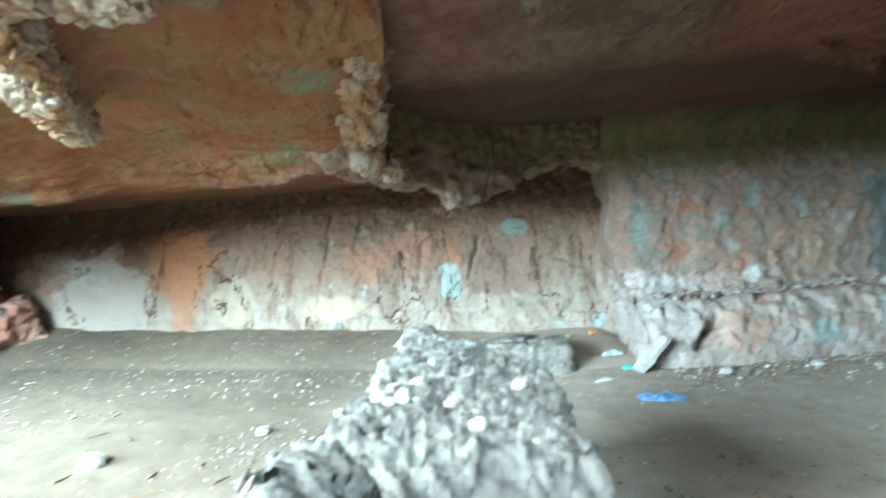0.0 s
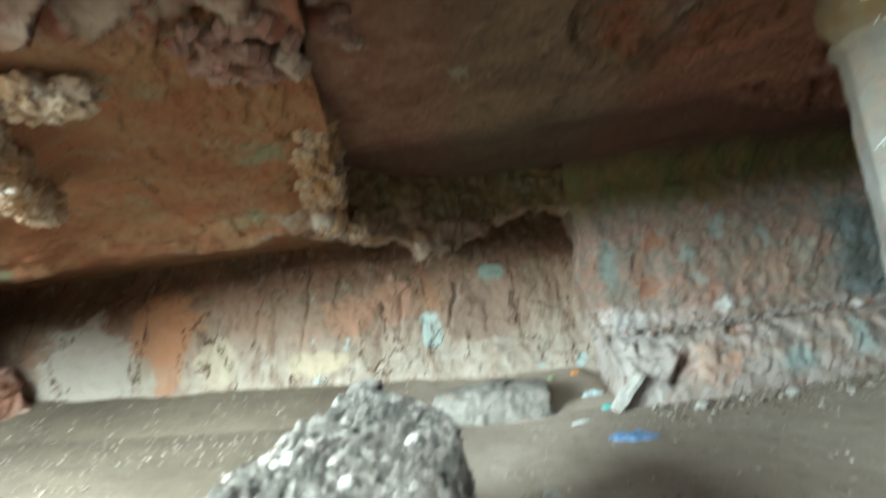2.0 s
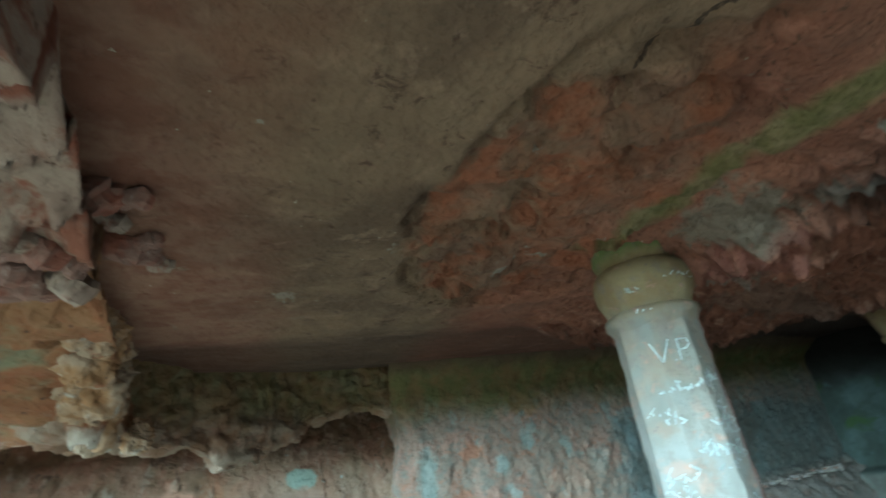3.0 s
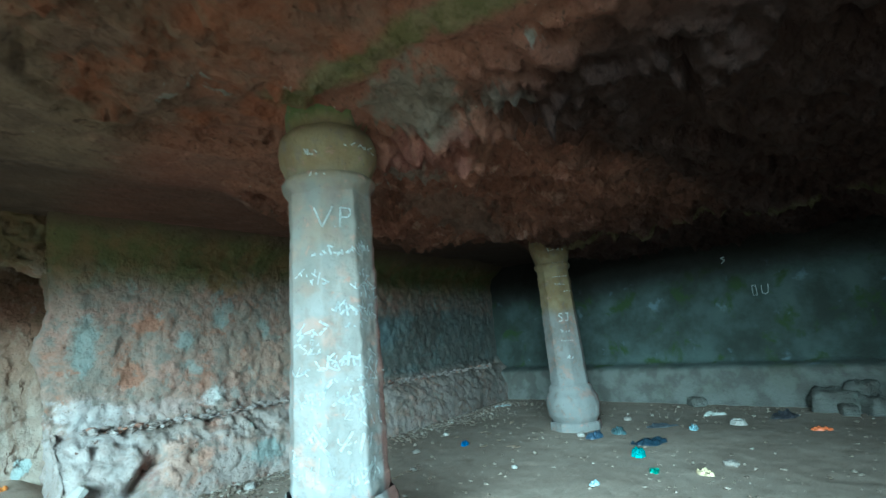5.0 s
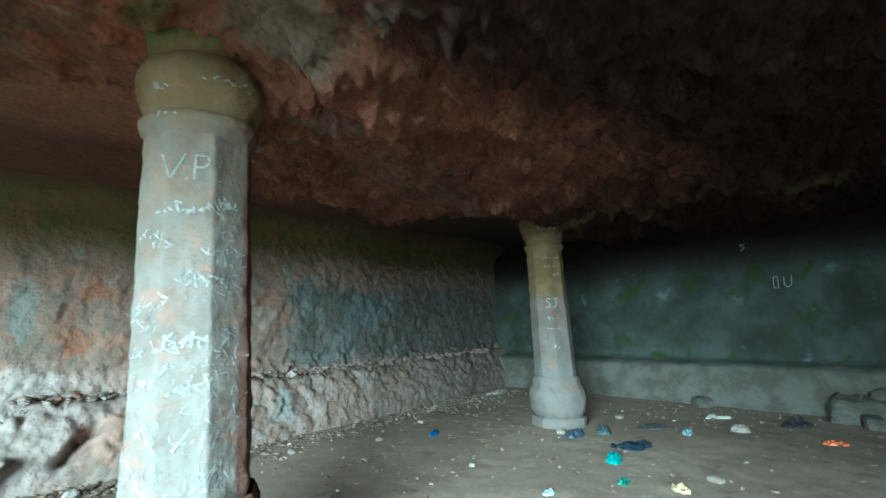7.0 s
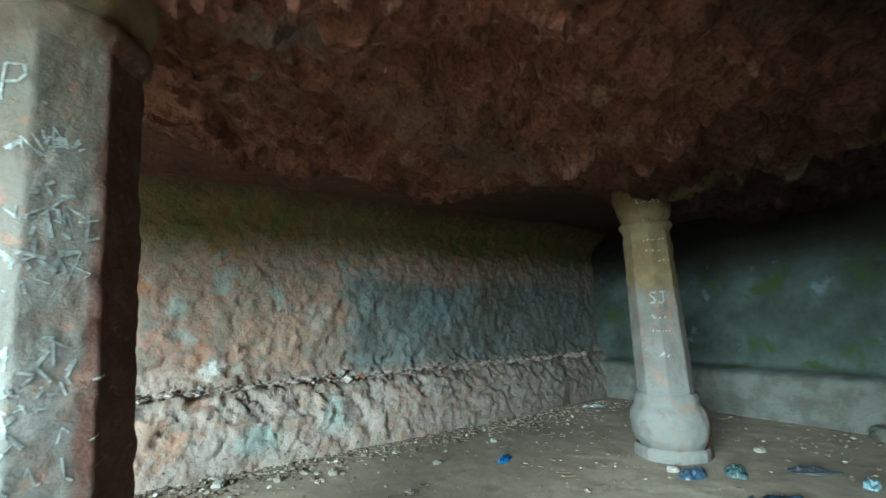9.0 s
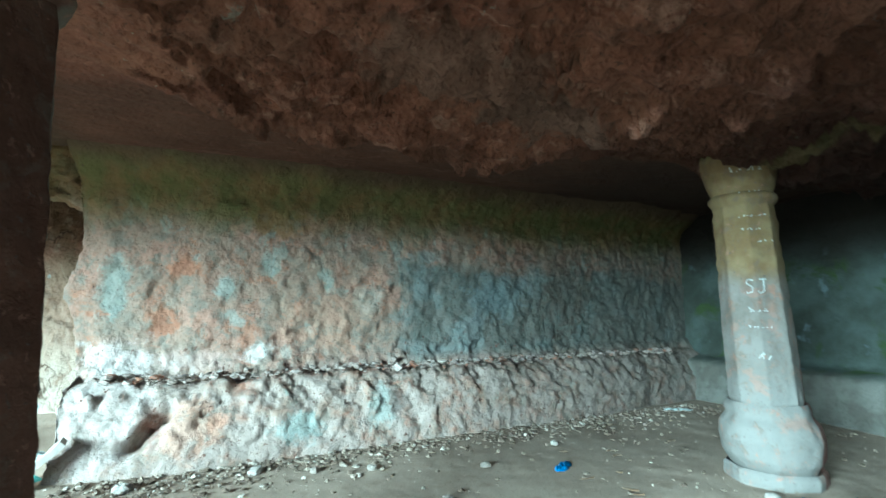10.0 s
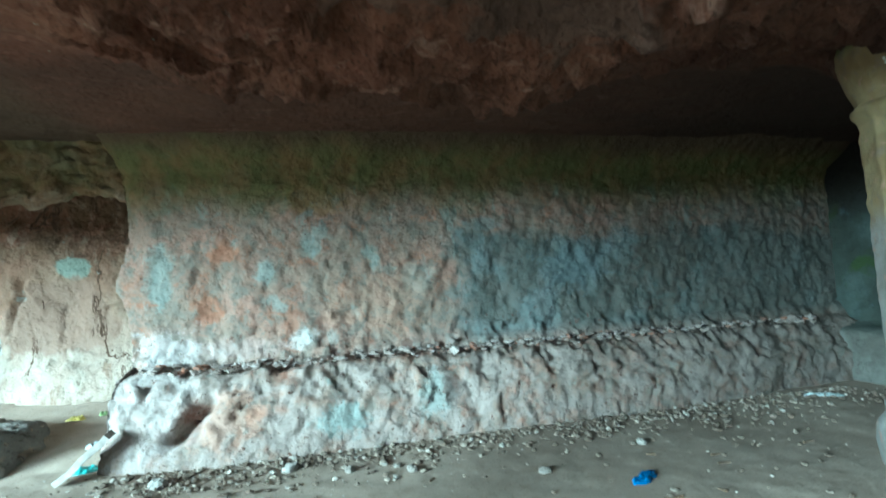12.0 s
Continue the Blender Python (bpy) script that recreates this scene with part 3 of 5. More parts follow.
def build_wall_north():
    """The long plastered wall with its rubble ledge, from the recess to the far corner."""
    zs = np.arange(-0.15, 3.35, 0.026)
    s = np.arange(-1.5, 9.5, 0.028)
    S, Z = np.meshgrid(s, zs, indexing="ij")
    flat = np.stack([S.ravel(), 0 * S.ravel(), Z.ravel()], 1)
    edge = np.interp(Z, [0, 0.6, 1.1, 1.62, 2.1, 2.55, 3.3], [-0.78, -0.76, -0.80, -0.92, -0.82, -0.92, -0.95]) + 0.04 * fbm(flat, 0.35, 3, 3).reshape(S.shape)
    along = np.maximum(S, 0)
    back = np.maximum(-S, 0)
    X = np.where(S >= 0, edge + along, edge + 0.12 * back)
    # the ledge and the sloping foot under it
    foot = np.interp(Z, [-0.2, 0.0, 0.2, 0.45, 0.62, 0.74, 0.80, 0.95, 3.4], [0.72, 0.68, 0.66, 0.60, 0.47, 0.34, 0.10, 0.0, 0.0])
    foot = foot * (1 - 0.25 * step(5, 8, X)) * step(-0.3, 0.25, S + 0.3)
    Y = wall_line(X) - foot + back + 0.06 * step(0.25, 0.0, along) - 0.55 * np.clip((Z - 2.65) / 0.5, 0, 1.4) ** 2
    p = np.stack([X, Y, Z], -1)
    nrm = normals_of(p)
    q = p.reshape(-1, 3)
    ident, joint, tilt = broken(q, 0.22, 21)
    small, sj, chip = broken(q, 0.085, 31)
    zz = q[:, 2]
    ragged = np.interp(zz, [0, 0.5, 0.72, 0.86, 1.1, 2.2, 3.2], [0.6, 0.9, 1.3, 1.1, 0.6, 0.5, 0.3])
    bump = 0.07 * fbm(q, 0.9, 4, 1) + ragged * (0.036 * (ident - 0.5) - 0.012 * joint + 0.05 * tilt + 0.018 * (small - 0.5) + 0.05 * chip - 0.006 * sj + 0.045 * fbm(q, 0.28, 4, 14)) + 0.018 * fbm(q, 0.1, 3, 9)
    holes = step(0.86, 0.93, ident) * step(0.35, 0.5, zz) * step(0.95, 0.8, zz)
    bump = bump - 0.06 * holes
    crev = np.exp(-(((q[:, 0] + 0.02 - 0.75 * (zz - 0.38)) / 0.075) ** 2 + ((zz - 0.38) / 0.19) ** 4))
    bump = bump - 0.26 * crev
    p = p + nrm * (-bump if nrm[200, 60, 1] > 0 else bump).reshape(S.shape)[..., None]
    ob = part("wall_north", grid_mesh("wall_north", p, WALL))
    tagged(ob, "rough plastered red rock wall with a rubble ledge", "wall", kind="structure")


build_wall_north()


def build_wall_deep():
    """The deeper wall behind the recess and under the broken roof."""
    zs = np.arange(-0.1, 3.4, 0.026)
    s = np.arange(-11.5, 0.6, 0.026)
    S, Z = np.meshgrid(s, zs, indexing="ij")
    q = np.stack([S.ravel(), 0 * S.ravel(), Z.ravel()], 1)
    Y = 5.10 + 0.25 * fbm(q, 2.4, 3, 41) + 0.0 * S.ravel()
    Y = Y + 0.30 * step(1.9, 2.7, q[:, 2]) - 0.20 * step(0.9, 0.3, q[:, 2])
    p = np.stack([q[:, 0], Y, q[:, 2]], 1)
    ident, joint, tilt = broken(p, 0.45, 44)
    small, sj, chip = broken(p, 0.13, 45)
    bump = 0.04 * (ident - 0.5) + 0.05 * tilt - 0.006 * joint + 0.010 * (small - 0.5) + 0.04 * chip + 0.07 * fbm(p, 0.35, 5, 47)
    # long cracks in the plaster
    for ax, az, bx, bz in [(-4.95, 1.45, -4.85, 2.3), (-3.55, 1.05, -3.45, 1.7), (-4.75, 0.55, -4.1, 0.95), (-5.9, 1.2, -5.75, 1.75), (-3.45, 1.7, -3.25, 1.85), (-2.75, 1.15, -2.55, 1.75), (-5.2, 0.9, -5.0, 1.45), (-6.6, 1.1, -6.4, 1.75)]:
        wx = p[:, 0] + 0.07 * fbm(q, 0.3, 3, 48)
        t = np.clip(((wx - ax) * (bx - ax) + (p[:, 2] - az) * (bz - az)) / ((bx - ax) ** 2 + (bz - az) ** 2), 0, 1)
        away = np.hypot(wx - ax - t * (bx - ax), p[:, 2] - az - t * (bz - az))
        bump = bump - 0.055 * np.exp(-((away / 0.026) ** 2))
    p[:, 1] -= bump
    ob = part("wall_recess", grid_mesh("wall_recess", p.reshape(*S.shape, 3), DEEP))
    tagged(ob, "cracked mud-plastered back wall of the recess", "wall", kind="structure")


build_wall_deep()


def build_wall_east():
    zs = np.concatenate([np.arange(-0.1, 3.35, 0.04)])
    s = np.arange(-5.6, 5.9, 0.05)
    S, Z = np.meshgrid(s, zs, indexing="ij")
    bench = np.interp(Z, [-0.2, 0.0, 0.58, 0.64, 0.68, 3.4], [0.46, 0.44, 0.40, 0.36, 0.0, 0.0])
    X = 8.05 - bench
    p = np.stack([X, S, Z], -1)
    q = p.reshape(-1, 3)
    ident, joint = cells(q, 0.3, 61)
    bump = 0.06 * fbm(q, 0.9, 4, 62) + 0.03 * (ident - 0.5) - 0.02 * joint
    p[..., 0] -= bump.reshape(S.shape)
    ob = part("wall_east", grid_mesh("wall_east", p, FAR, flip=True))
    tagged(ob, "dark mossy far wall with a low rock-cut bench", "wall", kind="structure")


build_wall_east()


# Added wall, never in view, that keeps light out from the south.
def build_unseen_south_wall():
    zs = np.arange(-0.1, 3.4, 0.08)
    s = np.arange(-2.1, 9.0, 0.08)
    S, Z = np.meshgrid(s, zs, indexing="ij")
    p = np.stack([S, -4.6 - 0.05 * (S + 2.7), Z], -1)
    q = p.reshape(-1, 3)
    p[..., 1] += (0.15 * fbm(q, 1.0, 4, 71)).reshape(S.shape)
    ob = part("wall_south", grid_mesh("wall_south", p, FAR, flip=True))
    tagged(ob, "unseen rough dark rock wall added to close the cave", "wall", kind="structure")


build_unseen_south_wall()


def dripline(x):
    """Where the roof ends and the open sky begins."""
    return np.interp(x, [-11, -9, -7, -5, -3.6, -2.85, -2.5, -2.4], [0.5, -0.3, -1.3, -1.95, -2.1, -3.1, -4.9, -5.7])


def cliff(x, y, z):
    """Turns the sheet up into an outer rock face where it passes the dripline."""
    over = np.maximum(0, dripline(x) - y)
    return np.where(over > 0, dripline(x) - 0.12 * over, y), z + np.minimum(2.5, over * 1.6)


def right_ceiling_z(x, y, flat):
    rough_zone = step(2.15, 1.75, y + 0.45 * fbm(flat, 0.9, 4, 81)) * step(-0.1, 0.6, x + 0.3 * fbm(flat, 0.7, 3, 80))
    z = 2.90 + 0.12 * step(1.2, 2.6, y) + 0.03 * fbm(flat, 1.5, 3, 82)
    z = z + 0.10 * step(3.0, 4.2, y)
    ident, joint, tilt = broken(flat * np.array([0.8, 1.25, 1]), 0.42, 83, 0.45)
    small, sj, chip = broken(flat * np.array([0.8, 1.25, 1]), 0.15, 84, 0.4)
    tiny, tj, flake = broken(flat, 0.07, 78, 0.4)
    streak = fbm(flat * np.array([0.55, 1.25, 1]) + np.array([0.3, 0.1, 0]) * flat[:, [1]], 0.7, 5, 85, 0.6)
    z = z - rough_zone * (0.11 + 0.09 * (ident - 0.35) + 0.22 * tilt + 0.02 * (small - 0.5) + 0.16 * chip + 0.05 * flake + 0.24 * streak + 0.04 * fbm(flat, 0.16, 3, 89))
    patch = np.sqrt(((x + 0.85) * 1.25) ** 2 + ((y + 0.45) * 0.72) ** 2) + 0.38 * fbm(flat, 0.6, 4, 86)
    near = step(1.06, 0.99, patch)
    z = z + near * (0.05 + 0.05 * (small - 0.5) + 0.05 * (ident - 0.5) + 0.12 * chip + 0.10 * tilt)
    # spalled slabs round the column head, stepping up to the dark-painted roof
    spall = np.sqrt(((x - 0.35) * 1.1) ** 2 + ((y + 0.75) * 0.9) ** 2) + 0.30 * fbm(flat, 0.45, 4, 76)
    z = z - step(0.62, 0.55, spall) * (0.04 + 0.05 * (small - 0.5) + 0.14 * chip)
    z = z + 0.016 * fbm(flat, 0.22, 4, 87) - 0.006 * joint + 0.004 * flake
    # ribs left from the column heads towards the mouth
    for cx, cy, slope in ((-0.33, -0.33, -0.15), (5.03, 1.0, 0.0)):
        line = cx + slope * (y - cy)
        rib = np.exp(-(((x - line + 0.03 * fbm(flat, 0.3, 2, 88)) / 0.13) ** 4)) * step(cy + 0.35, cy, y)
        z = z - (0.06 if cx < 0 else 0.05) * rib
    return z


def build_ceiling():
    xs = np.arange(-3.15, 8.4, 0.03)
    ys = np.arange(-5.6, 5.6, 0.03)
    X, Y = np.meshgrid(xs, ys, indexing="ij")
    flat = np.stack([X.ravel(), Y.ravel(), 0 * X.ravel()], 1)
    Z = right_ceiling_z(X.ravel(), Y.ravel(), flat).reshape(X.shape)
    Y, Z = cliff(X, Y, Z)
    shift = np.interp(Y, [-5.6, -1.6, 2.0, 5.6], [0.35, 0.35, -0.4, -0.45]) * step(-1.2, -3.15, X)
    p = np.stack([X + shift, Y, Z], -1)
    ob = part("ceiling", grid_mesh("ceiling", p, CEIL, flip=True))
    tagged(ob, "red rock ceiling with broken patches", "ceiling", kind="structure")


build_ceiling()


def build_broken_roof():
    """The lower, broken roof mass over the west side, with a drop at its east edge."""
    u = np.concatenate([np.arange(0, 2.4, 0.02), np.arange(2.4, 8.0, 0.036)])
    ys = np.arange(-5.0, 5.5, 0.027)
    U, Y = np.meshgrid(u, ys, indexing="ij")
    flat = np.stack([U.ravel() + 20, Y.ravel(), 0 * U.ravel()], 1)
    border = np.interp(Y, [-5.6, -1.6, 2.0, 5.6], [-2.62, -2.74, -3.50, -3.70])
    border = border + 0.07 * fbm(flat, 0.5, 3, 90).reshape(U.shape)
    drop = np.minimum(U, 0.22) / 0.22
    inward = np.maximum(0, U - 0.22)
    X = border - 0.02 - inward * 1.05 + 0.06 * drop
    bend = np.interp(X, [-11, -8.8, -7.4, -6.36, -5.0, -4.0, -3.0], [2.2, 2.6, 2.6, 3.1, 2.8, 2.35, 2.3])
    rel = Y - bend
    under = np.interp(rel, [-8, -3.6, -2.2, -1.0, -0.25, 0.0, 0.35, 0.8, 4], [2.80, 2.74, 2.70, 2.60, 2.43, 2.38, 2.50, 2.80, 2.95])
    streak = fbm(flat * np.array([0.5, 1.3, 1]) + 0.4 * flat[:, [1]] * np.array([1, 0, 0]), 0.8, 5, 91, 0.55).reshape(U.shape)
    ident, joint = cells(flat, 0.6, 92)
    small, sj = cells(flat, 0.14, 93)
    inner = step(1.0, 0.0, rel)
    under = under + inner * (0.20 * streak + (0.05 * (ident - 0.5) + 0.012 * (small - 0.5)).reshape(U.shape))
    # the pale hanging ridge
    ax, ay, bx, by = -4.70, -0.30, -5.20, 0.60
    t = np.clip(((X - ax) * (bx - ax) + (Y - ay) * (by - ay)) / ((bx - ax) ** 2 + (by - ay) ** 2), 0, 1)
    away = np.hypot(X - ax - t * (bx - ax), Y - ay - t * (by - ay)) + 0.06 * fbm(flat, 0.3, 3, 95).reshape(U.shape)
    under = under - 0.26 * np.exp(-((away / 0.16) ** 2)) * (1 - 0.3 * t)
    # the stump left of a broken pillar
    stump = np.hypot((X + 3.58) / 0.16, (Y - 1.90) / 0.36) + 0.25 * fbm(flat, 0.25, 3, 96).reshape(U.shape)
    under = np.minimum(under, 2.75 - 0.47 * step(1.6, 0.5, stump)) - 0.05 * small.reshape(U.shape) * step(1.6, 0.6, stump)
    # a torn-out hollow beside the east edge
    torn = np.exp(-(((Y + 0.35) / 0.55) ** 2)) * step(1.1, 0.1, inward)
    under = under + torn * (0.18 + 0.35 * (ident - 0.5).reshape(U.shape) + 0.25 * (small - 0.5).reshape(U.shape))
    # split layers hanging in steps beside the east edge
    layer = (0.5 * X + 0.87 * Y + 0.10 * fbm(flat, 0.55, 4, 97).reshape(U.shape)) / 0.27
    saw, row = layer - np.floor(layer), np.floor(layer)
    lift = hashed(row.ravel().astype(np.int64) + 50, 0 * row.ravel().astype(np.int64), 0 * row.ravel().astype(np.int64), 98).reshape(U.shape)
    split = step(-2.4, -1.9, Y) * step(-0.45, -0.75, Y) * step(1.5, 0.9, inward)
    under = under - split * (0.15 * saw ** 1.3 + 0.07 * (lift - 0.5) + 0.10 * (ident - 0.5).reshape(U.shape) * (saw > 0.05) + 0.035 * (small - 0.5).reshape(U.shape))
    Z = 3.0 + (np.minimum(under, 2.97) - 3.0) * drop ** 0.6
    Y, Z = cliff(X, Y, Z)
    p = np.stack([X, Y, Z], -1)
    ob = part("ceiling_broken", grid_mesh("ceiling_broken", p, BROKEN))
    tagged(ob, "low ragged broken rock roof near the mouth", "ceiling", kind="structure")


build_broken_roof()


def hanging_material():
    n = Nodes("fresh_broken_rock")
    c = n.mix(n.ramp(n.noise(4, 7, 0.65), 0.38, 0.6), (0.42, 0.33, 0.25), (0.36, 0.215, 0.115))
    c = n.mix(n.ramp(n.noise(7, 6, 0.65, 0.5), 0.56, 0.70), c, (0.47, 0.44, 0.40))
    c = n.mix(n.ramp(n.noise(3, 5, 0.6), 0.60, 0.70), c, (0.30, 0.12, 0.07))
    c = n.mix(n.ramp(n.noise(24, 5), 0.6, 0.72), c, (0.12, 0.07, 0.05))
    return n.finish(c, 0.9, rock_bumps(n, 0.02))



def lintel_material():
    n = Nodes("stained_lintel_rock")
    x, y, z = n.xyz.outputs
    c = n.mix(n.ramp(n.noise(4, 7, 0.65), 0.38, 0.6), (0.33, 0.26, 0.205), (0.27, 0.165, 0.11))
    c = n.mix(n.ramp(n.noise(6, 6, 0.65, 0.5), 0.56, 0.70), c, (0.36, 0.22, 0.17))
    top = n.ramp(n.math("ADD", z, n.math("MULTIPLY", n.noise(2.5, 6, 0.6), 0.5)), 2.62, 2.95)
    c = n.mix(n.math("MULTIPLY", top, 0.65), c, n.mix(n.ramp(n.noise(3), 0.4, 0.6), (0.098, 0.108, 0.030), (0.155, 0.105, 0.036)))
    return n.finish(c, 0.9, rock_bumps(n, 0.035))


HANG = hanging_material()


def build_lintel():
    """The hanging remains of the front wall, from the stump to the recess."""
    line = [(-0.75, 4.08), (-0.95, 4.03), (-1.36, 3.95), (-1.84, 3.85), (-2.16, 3.68), (-2.74, 3.25), (-3.0, 3.08), (-3.36, 2.65), (-3.62, 2.1), (-3.72, 1.8)]
    low = [2.45, 2.56, 2.63, 2.48, 2.22, 2.03, 2.22, 2.28, 2.26, 2.40]
    dist = [0.0]
    for a, b in zip(line, line[1:]):
        dist.append(dist[-1] + math.dist(a, b))
    s = np.arange(0, dist[-1], 0.03)
    cx, cy = np.interp(s, dist, [a[0] for a in line]), np.interp(s, dist, [a[1] for a in line])
    edge = np.interp(s, dist, low)
    edge = edge + 0.06 * fbm(np.stack([s, 0 * s, 0 * s], 1), 0.30, 3, 101)
    v = np.linspace(0, 1, 70)
    S, V = np.meshgrid(s, v, indexing="ij")
    e = edge[:, None]
    thick = 0.42
    # round the profile: front down, under, back up
    across = np.interp(V, [0, 0.42, 0.5, 0.62, 1.0], [0, 0.02, 0.14, thick, thick + 0.05])
    Z = np.where(V < 0.45, 3.3 + (e - 3.3) * np.minimum(1, V / 0.45), np.where(V < 0.58, e + 0.04 * np.sin((V - 0.45) * 20), e + (3.3 - e) * np.clip((V - 0.58) / 0.42, 0, 1)))
    tx, ty = np.gradient(cx, s), np.gradient(cy, s)
    ln = np.hypot(tx, ty)
    bx, by = (ty / ln)[:, None], (-tx / ln)[:, None]
    bx, by = np.where(by < 0, -bx, bx), np.abs(by)
    p = np.stack([cx[:, None] + bx * across, cy[:, None] + by * across, Z], -1)
    nrm = normals_of(p)
    q = p.reshape(-1, 3)
    ident, joint = cells(q, 0.26, 103)
    small, sj = cells(q, 0.09, 104)
    bump = 0.08 * (ident - 0.5) + 0.045 * (small - 0.5) - 0.03 * joint + 0.06 * fbm(q, 0.3, 4, 105)
    p = p + nrm * bump.reshape(S.shape)[..., None]
    for end, way in ((0, -1), (-1, 1)):
        mid = p[end].mean(0, keepdims=True)
        cap = np.repeat(mid, p.shape[1], 0)
        p = np.concatenate([cap[None], p] if way < 0 else [p, cap[None]], 0)
    ob = part("wall_lintel", grid_mesh("wall_lintel", p, lintel_material()))
    tagged(ob, "ragged hanging strip of broken wall over the recess", "wall", kind="structure")


build_lintel()


def lump(name, at, size, material, seed, rings=60, cols=90, top=None, chip=0.12, turn=0.0, power=2.6):
    """A closed, chipped rock: a rounded block of the given half sizes."""
    th = np.linspace(0.02, math.pi - 0.02, rings)
    ph = np.linspace(0, 2 * math.pi, cols, endpoint=False)
    T, P = np.meshgrid(th, ph, indexing="ij")
    d = np.stack([np.sin(T) * np.cos(P), np.sin(T) * np.sin(P), np.cos(T)], -1)
    r = (np.abs(d) ** power).sum(-1, keepdims=True) ** (-1 / power)
    p = d * r * np.array(size)
    q = p.reshape(-1, 3) + seed * 3.7
    k = min(size)
    ident, joint, tilt = broken(q, k * 0.9, seed)
    small, sj, little = broken(q, k * 0.33, seed + 1)
    bump = k * chip * (1.4 * (ident - 0.5) + 2.6 * tilt + 0.4 * (small - 0.5) + 1.2 * little - 0.3 * joint + 1.1 * fbm(q, k * 0.8, 4, seed + 2))
    p = p + d * bump.reshape(T.shape)[..., None]
    c, s_ = math.cos(turn), math.sin(turn)
    x, y = p[..., 0] * c - p[..., 1] * s_, p[..., 0] * s_ + p[..., 1] * c
    p = np.stack([x + at[0], y + at[1], p[..., 2] + at[2]], -1)
    return grid_mesh(name, p, material, wrap=True, flip=True)


def build_hill():
    """The hill over the cave, down to the ground behind its walls."""
    xs, ys = np.arange(-13.5, 11.5, 0.25), np.arange(-7.5, 9.0, 0.25)
    X, Y = np.meshgrid(xs, ys, indexing="ij")
    flat = np.stack([X.ravel(), Y.ravel(), 0 * X.ravel()], 1)
    edge = np.minimum(np.minimum(X + 13.0, 10.8 - X), np.minimum(8.4 - Y, np.where(X < -2.0, 9.0, Y + 7.0)))
    Z = 5.2 * step(0.0, 1.2, edge) + 0.4 * fbm(flat, 2.5, 4, 77).reshape(X.shape) + 0.2
    out = np.where(X < -2.0, dripline(X) - 0.25, -7.5)
    Y = np.maximum(Y, out)
    p = np.stack([X, Y, Z], -1)
    ob = part("hill", grid_mesh("hill", p, OUTCROP))
    tagged(ob, "rough rock hill over the cave", "hill", kind="structure")


OUTCROP = broken_outcrop_material()
build_hill()

# ---- the fallen boulder ----


def front_edge(X, Y):
    """How far a place lies inside the front block's footprint."""
    wob = 0.025 * np.sin(9 * X + 2 * Y) + 0.02 * np.sin(13 * Y - 5 * X + 1)
    fw, fe, fn, fs = X + 3.19, -2.79 + 0.12 * (Y + 1.8) - X, -1.68 - 0.35 * (X + 3.1) - Y, Y + 2.12 - 0.12 * (X + 3.1)
    return np.minimum(np.minimum(fw, fe), np.minimum(fn, fs)) + wob


def front_height(X, Y):
    crest = 1.22 - 0.10 * step(-3.1, -3.4, X) - 0.14 * step(-1.9, -2.15, Y) - 0.17 * step(-3.06, -2.80, X)
    return crest * step(-0.05, 0.06, front_edge(X, Y)) ** 0.6


def rear_height(X, Y):
    """The rear block: a slope falling to the east and south, lower beside the front block."""
    wob = 0.03 * np.sin(7 * X - 3 * Y) + 0.02 * np.sin(11 * Y + 4 * X + 2)
    top = 1.14 - 0.10 * step(-3.0, -2.35, X) - 0.05 * step(-0.9, -1.6, Y)
    top = top - 0.44 * np.clip((-1.38 - Y) / 0.6, 0, 1)
    top = top - 0.60 * np.exp(-(((front_edge(X, Y) + 0.035) / 0.075) ** 2)) - 0.3 * step(0.0, 0.15, front_edge(X, Y))
    west = X + 3.20 + 0.12 * step(0.0, 0.4, Y) - 0.10 * step(-0.2, 0.5, Y) - 0.04 * step(-1.3, -1.7, Y)
    east = -2.41 - 0.55 * step(-0.75, 0.45, Y) - X
    north = 0.64 - Y + 0.6 * (X + 3.15)
    south = Y + 2.25 - 0.15 * (X + 2.6)
    return top * step(-0.05, 0.06, np.minimum(np.minimum(west, east), np.minimum(north, south)) + wob) ** 0.6


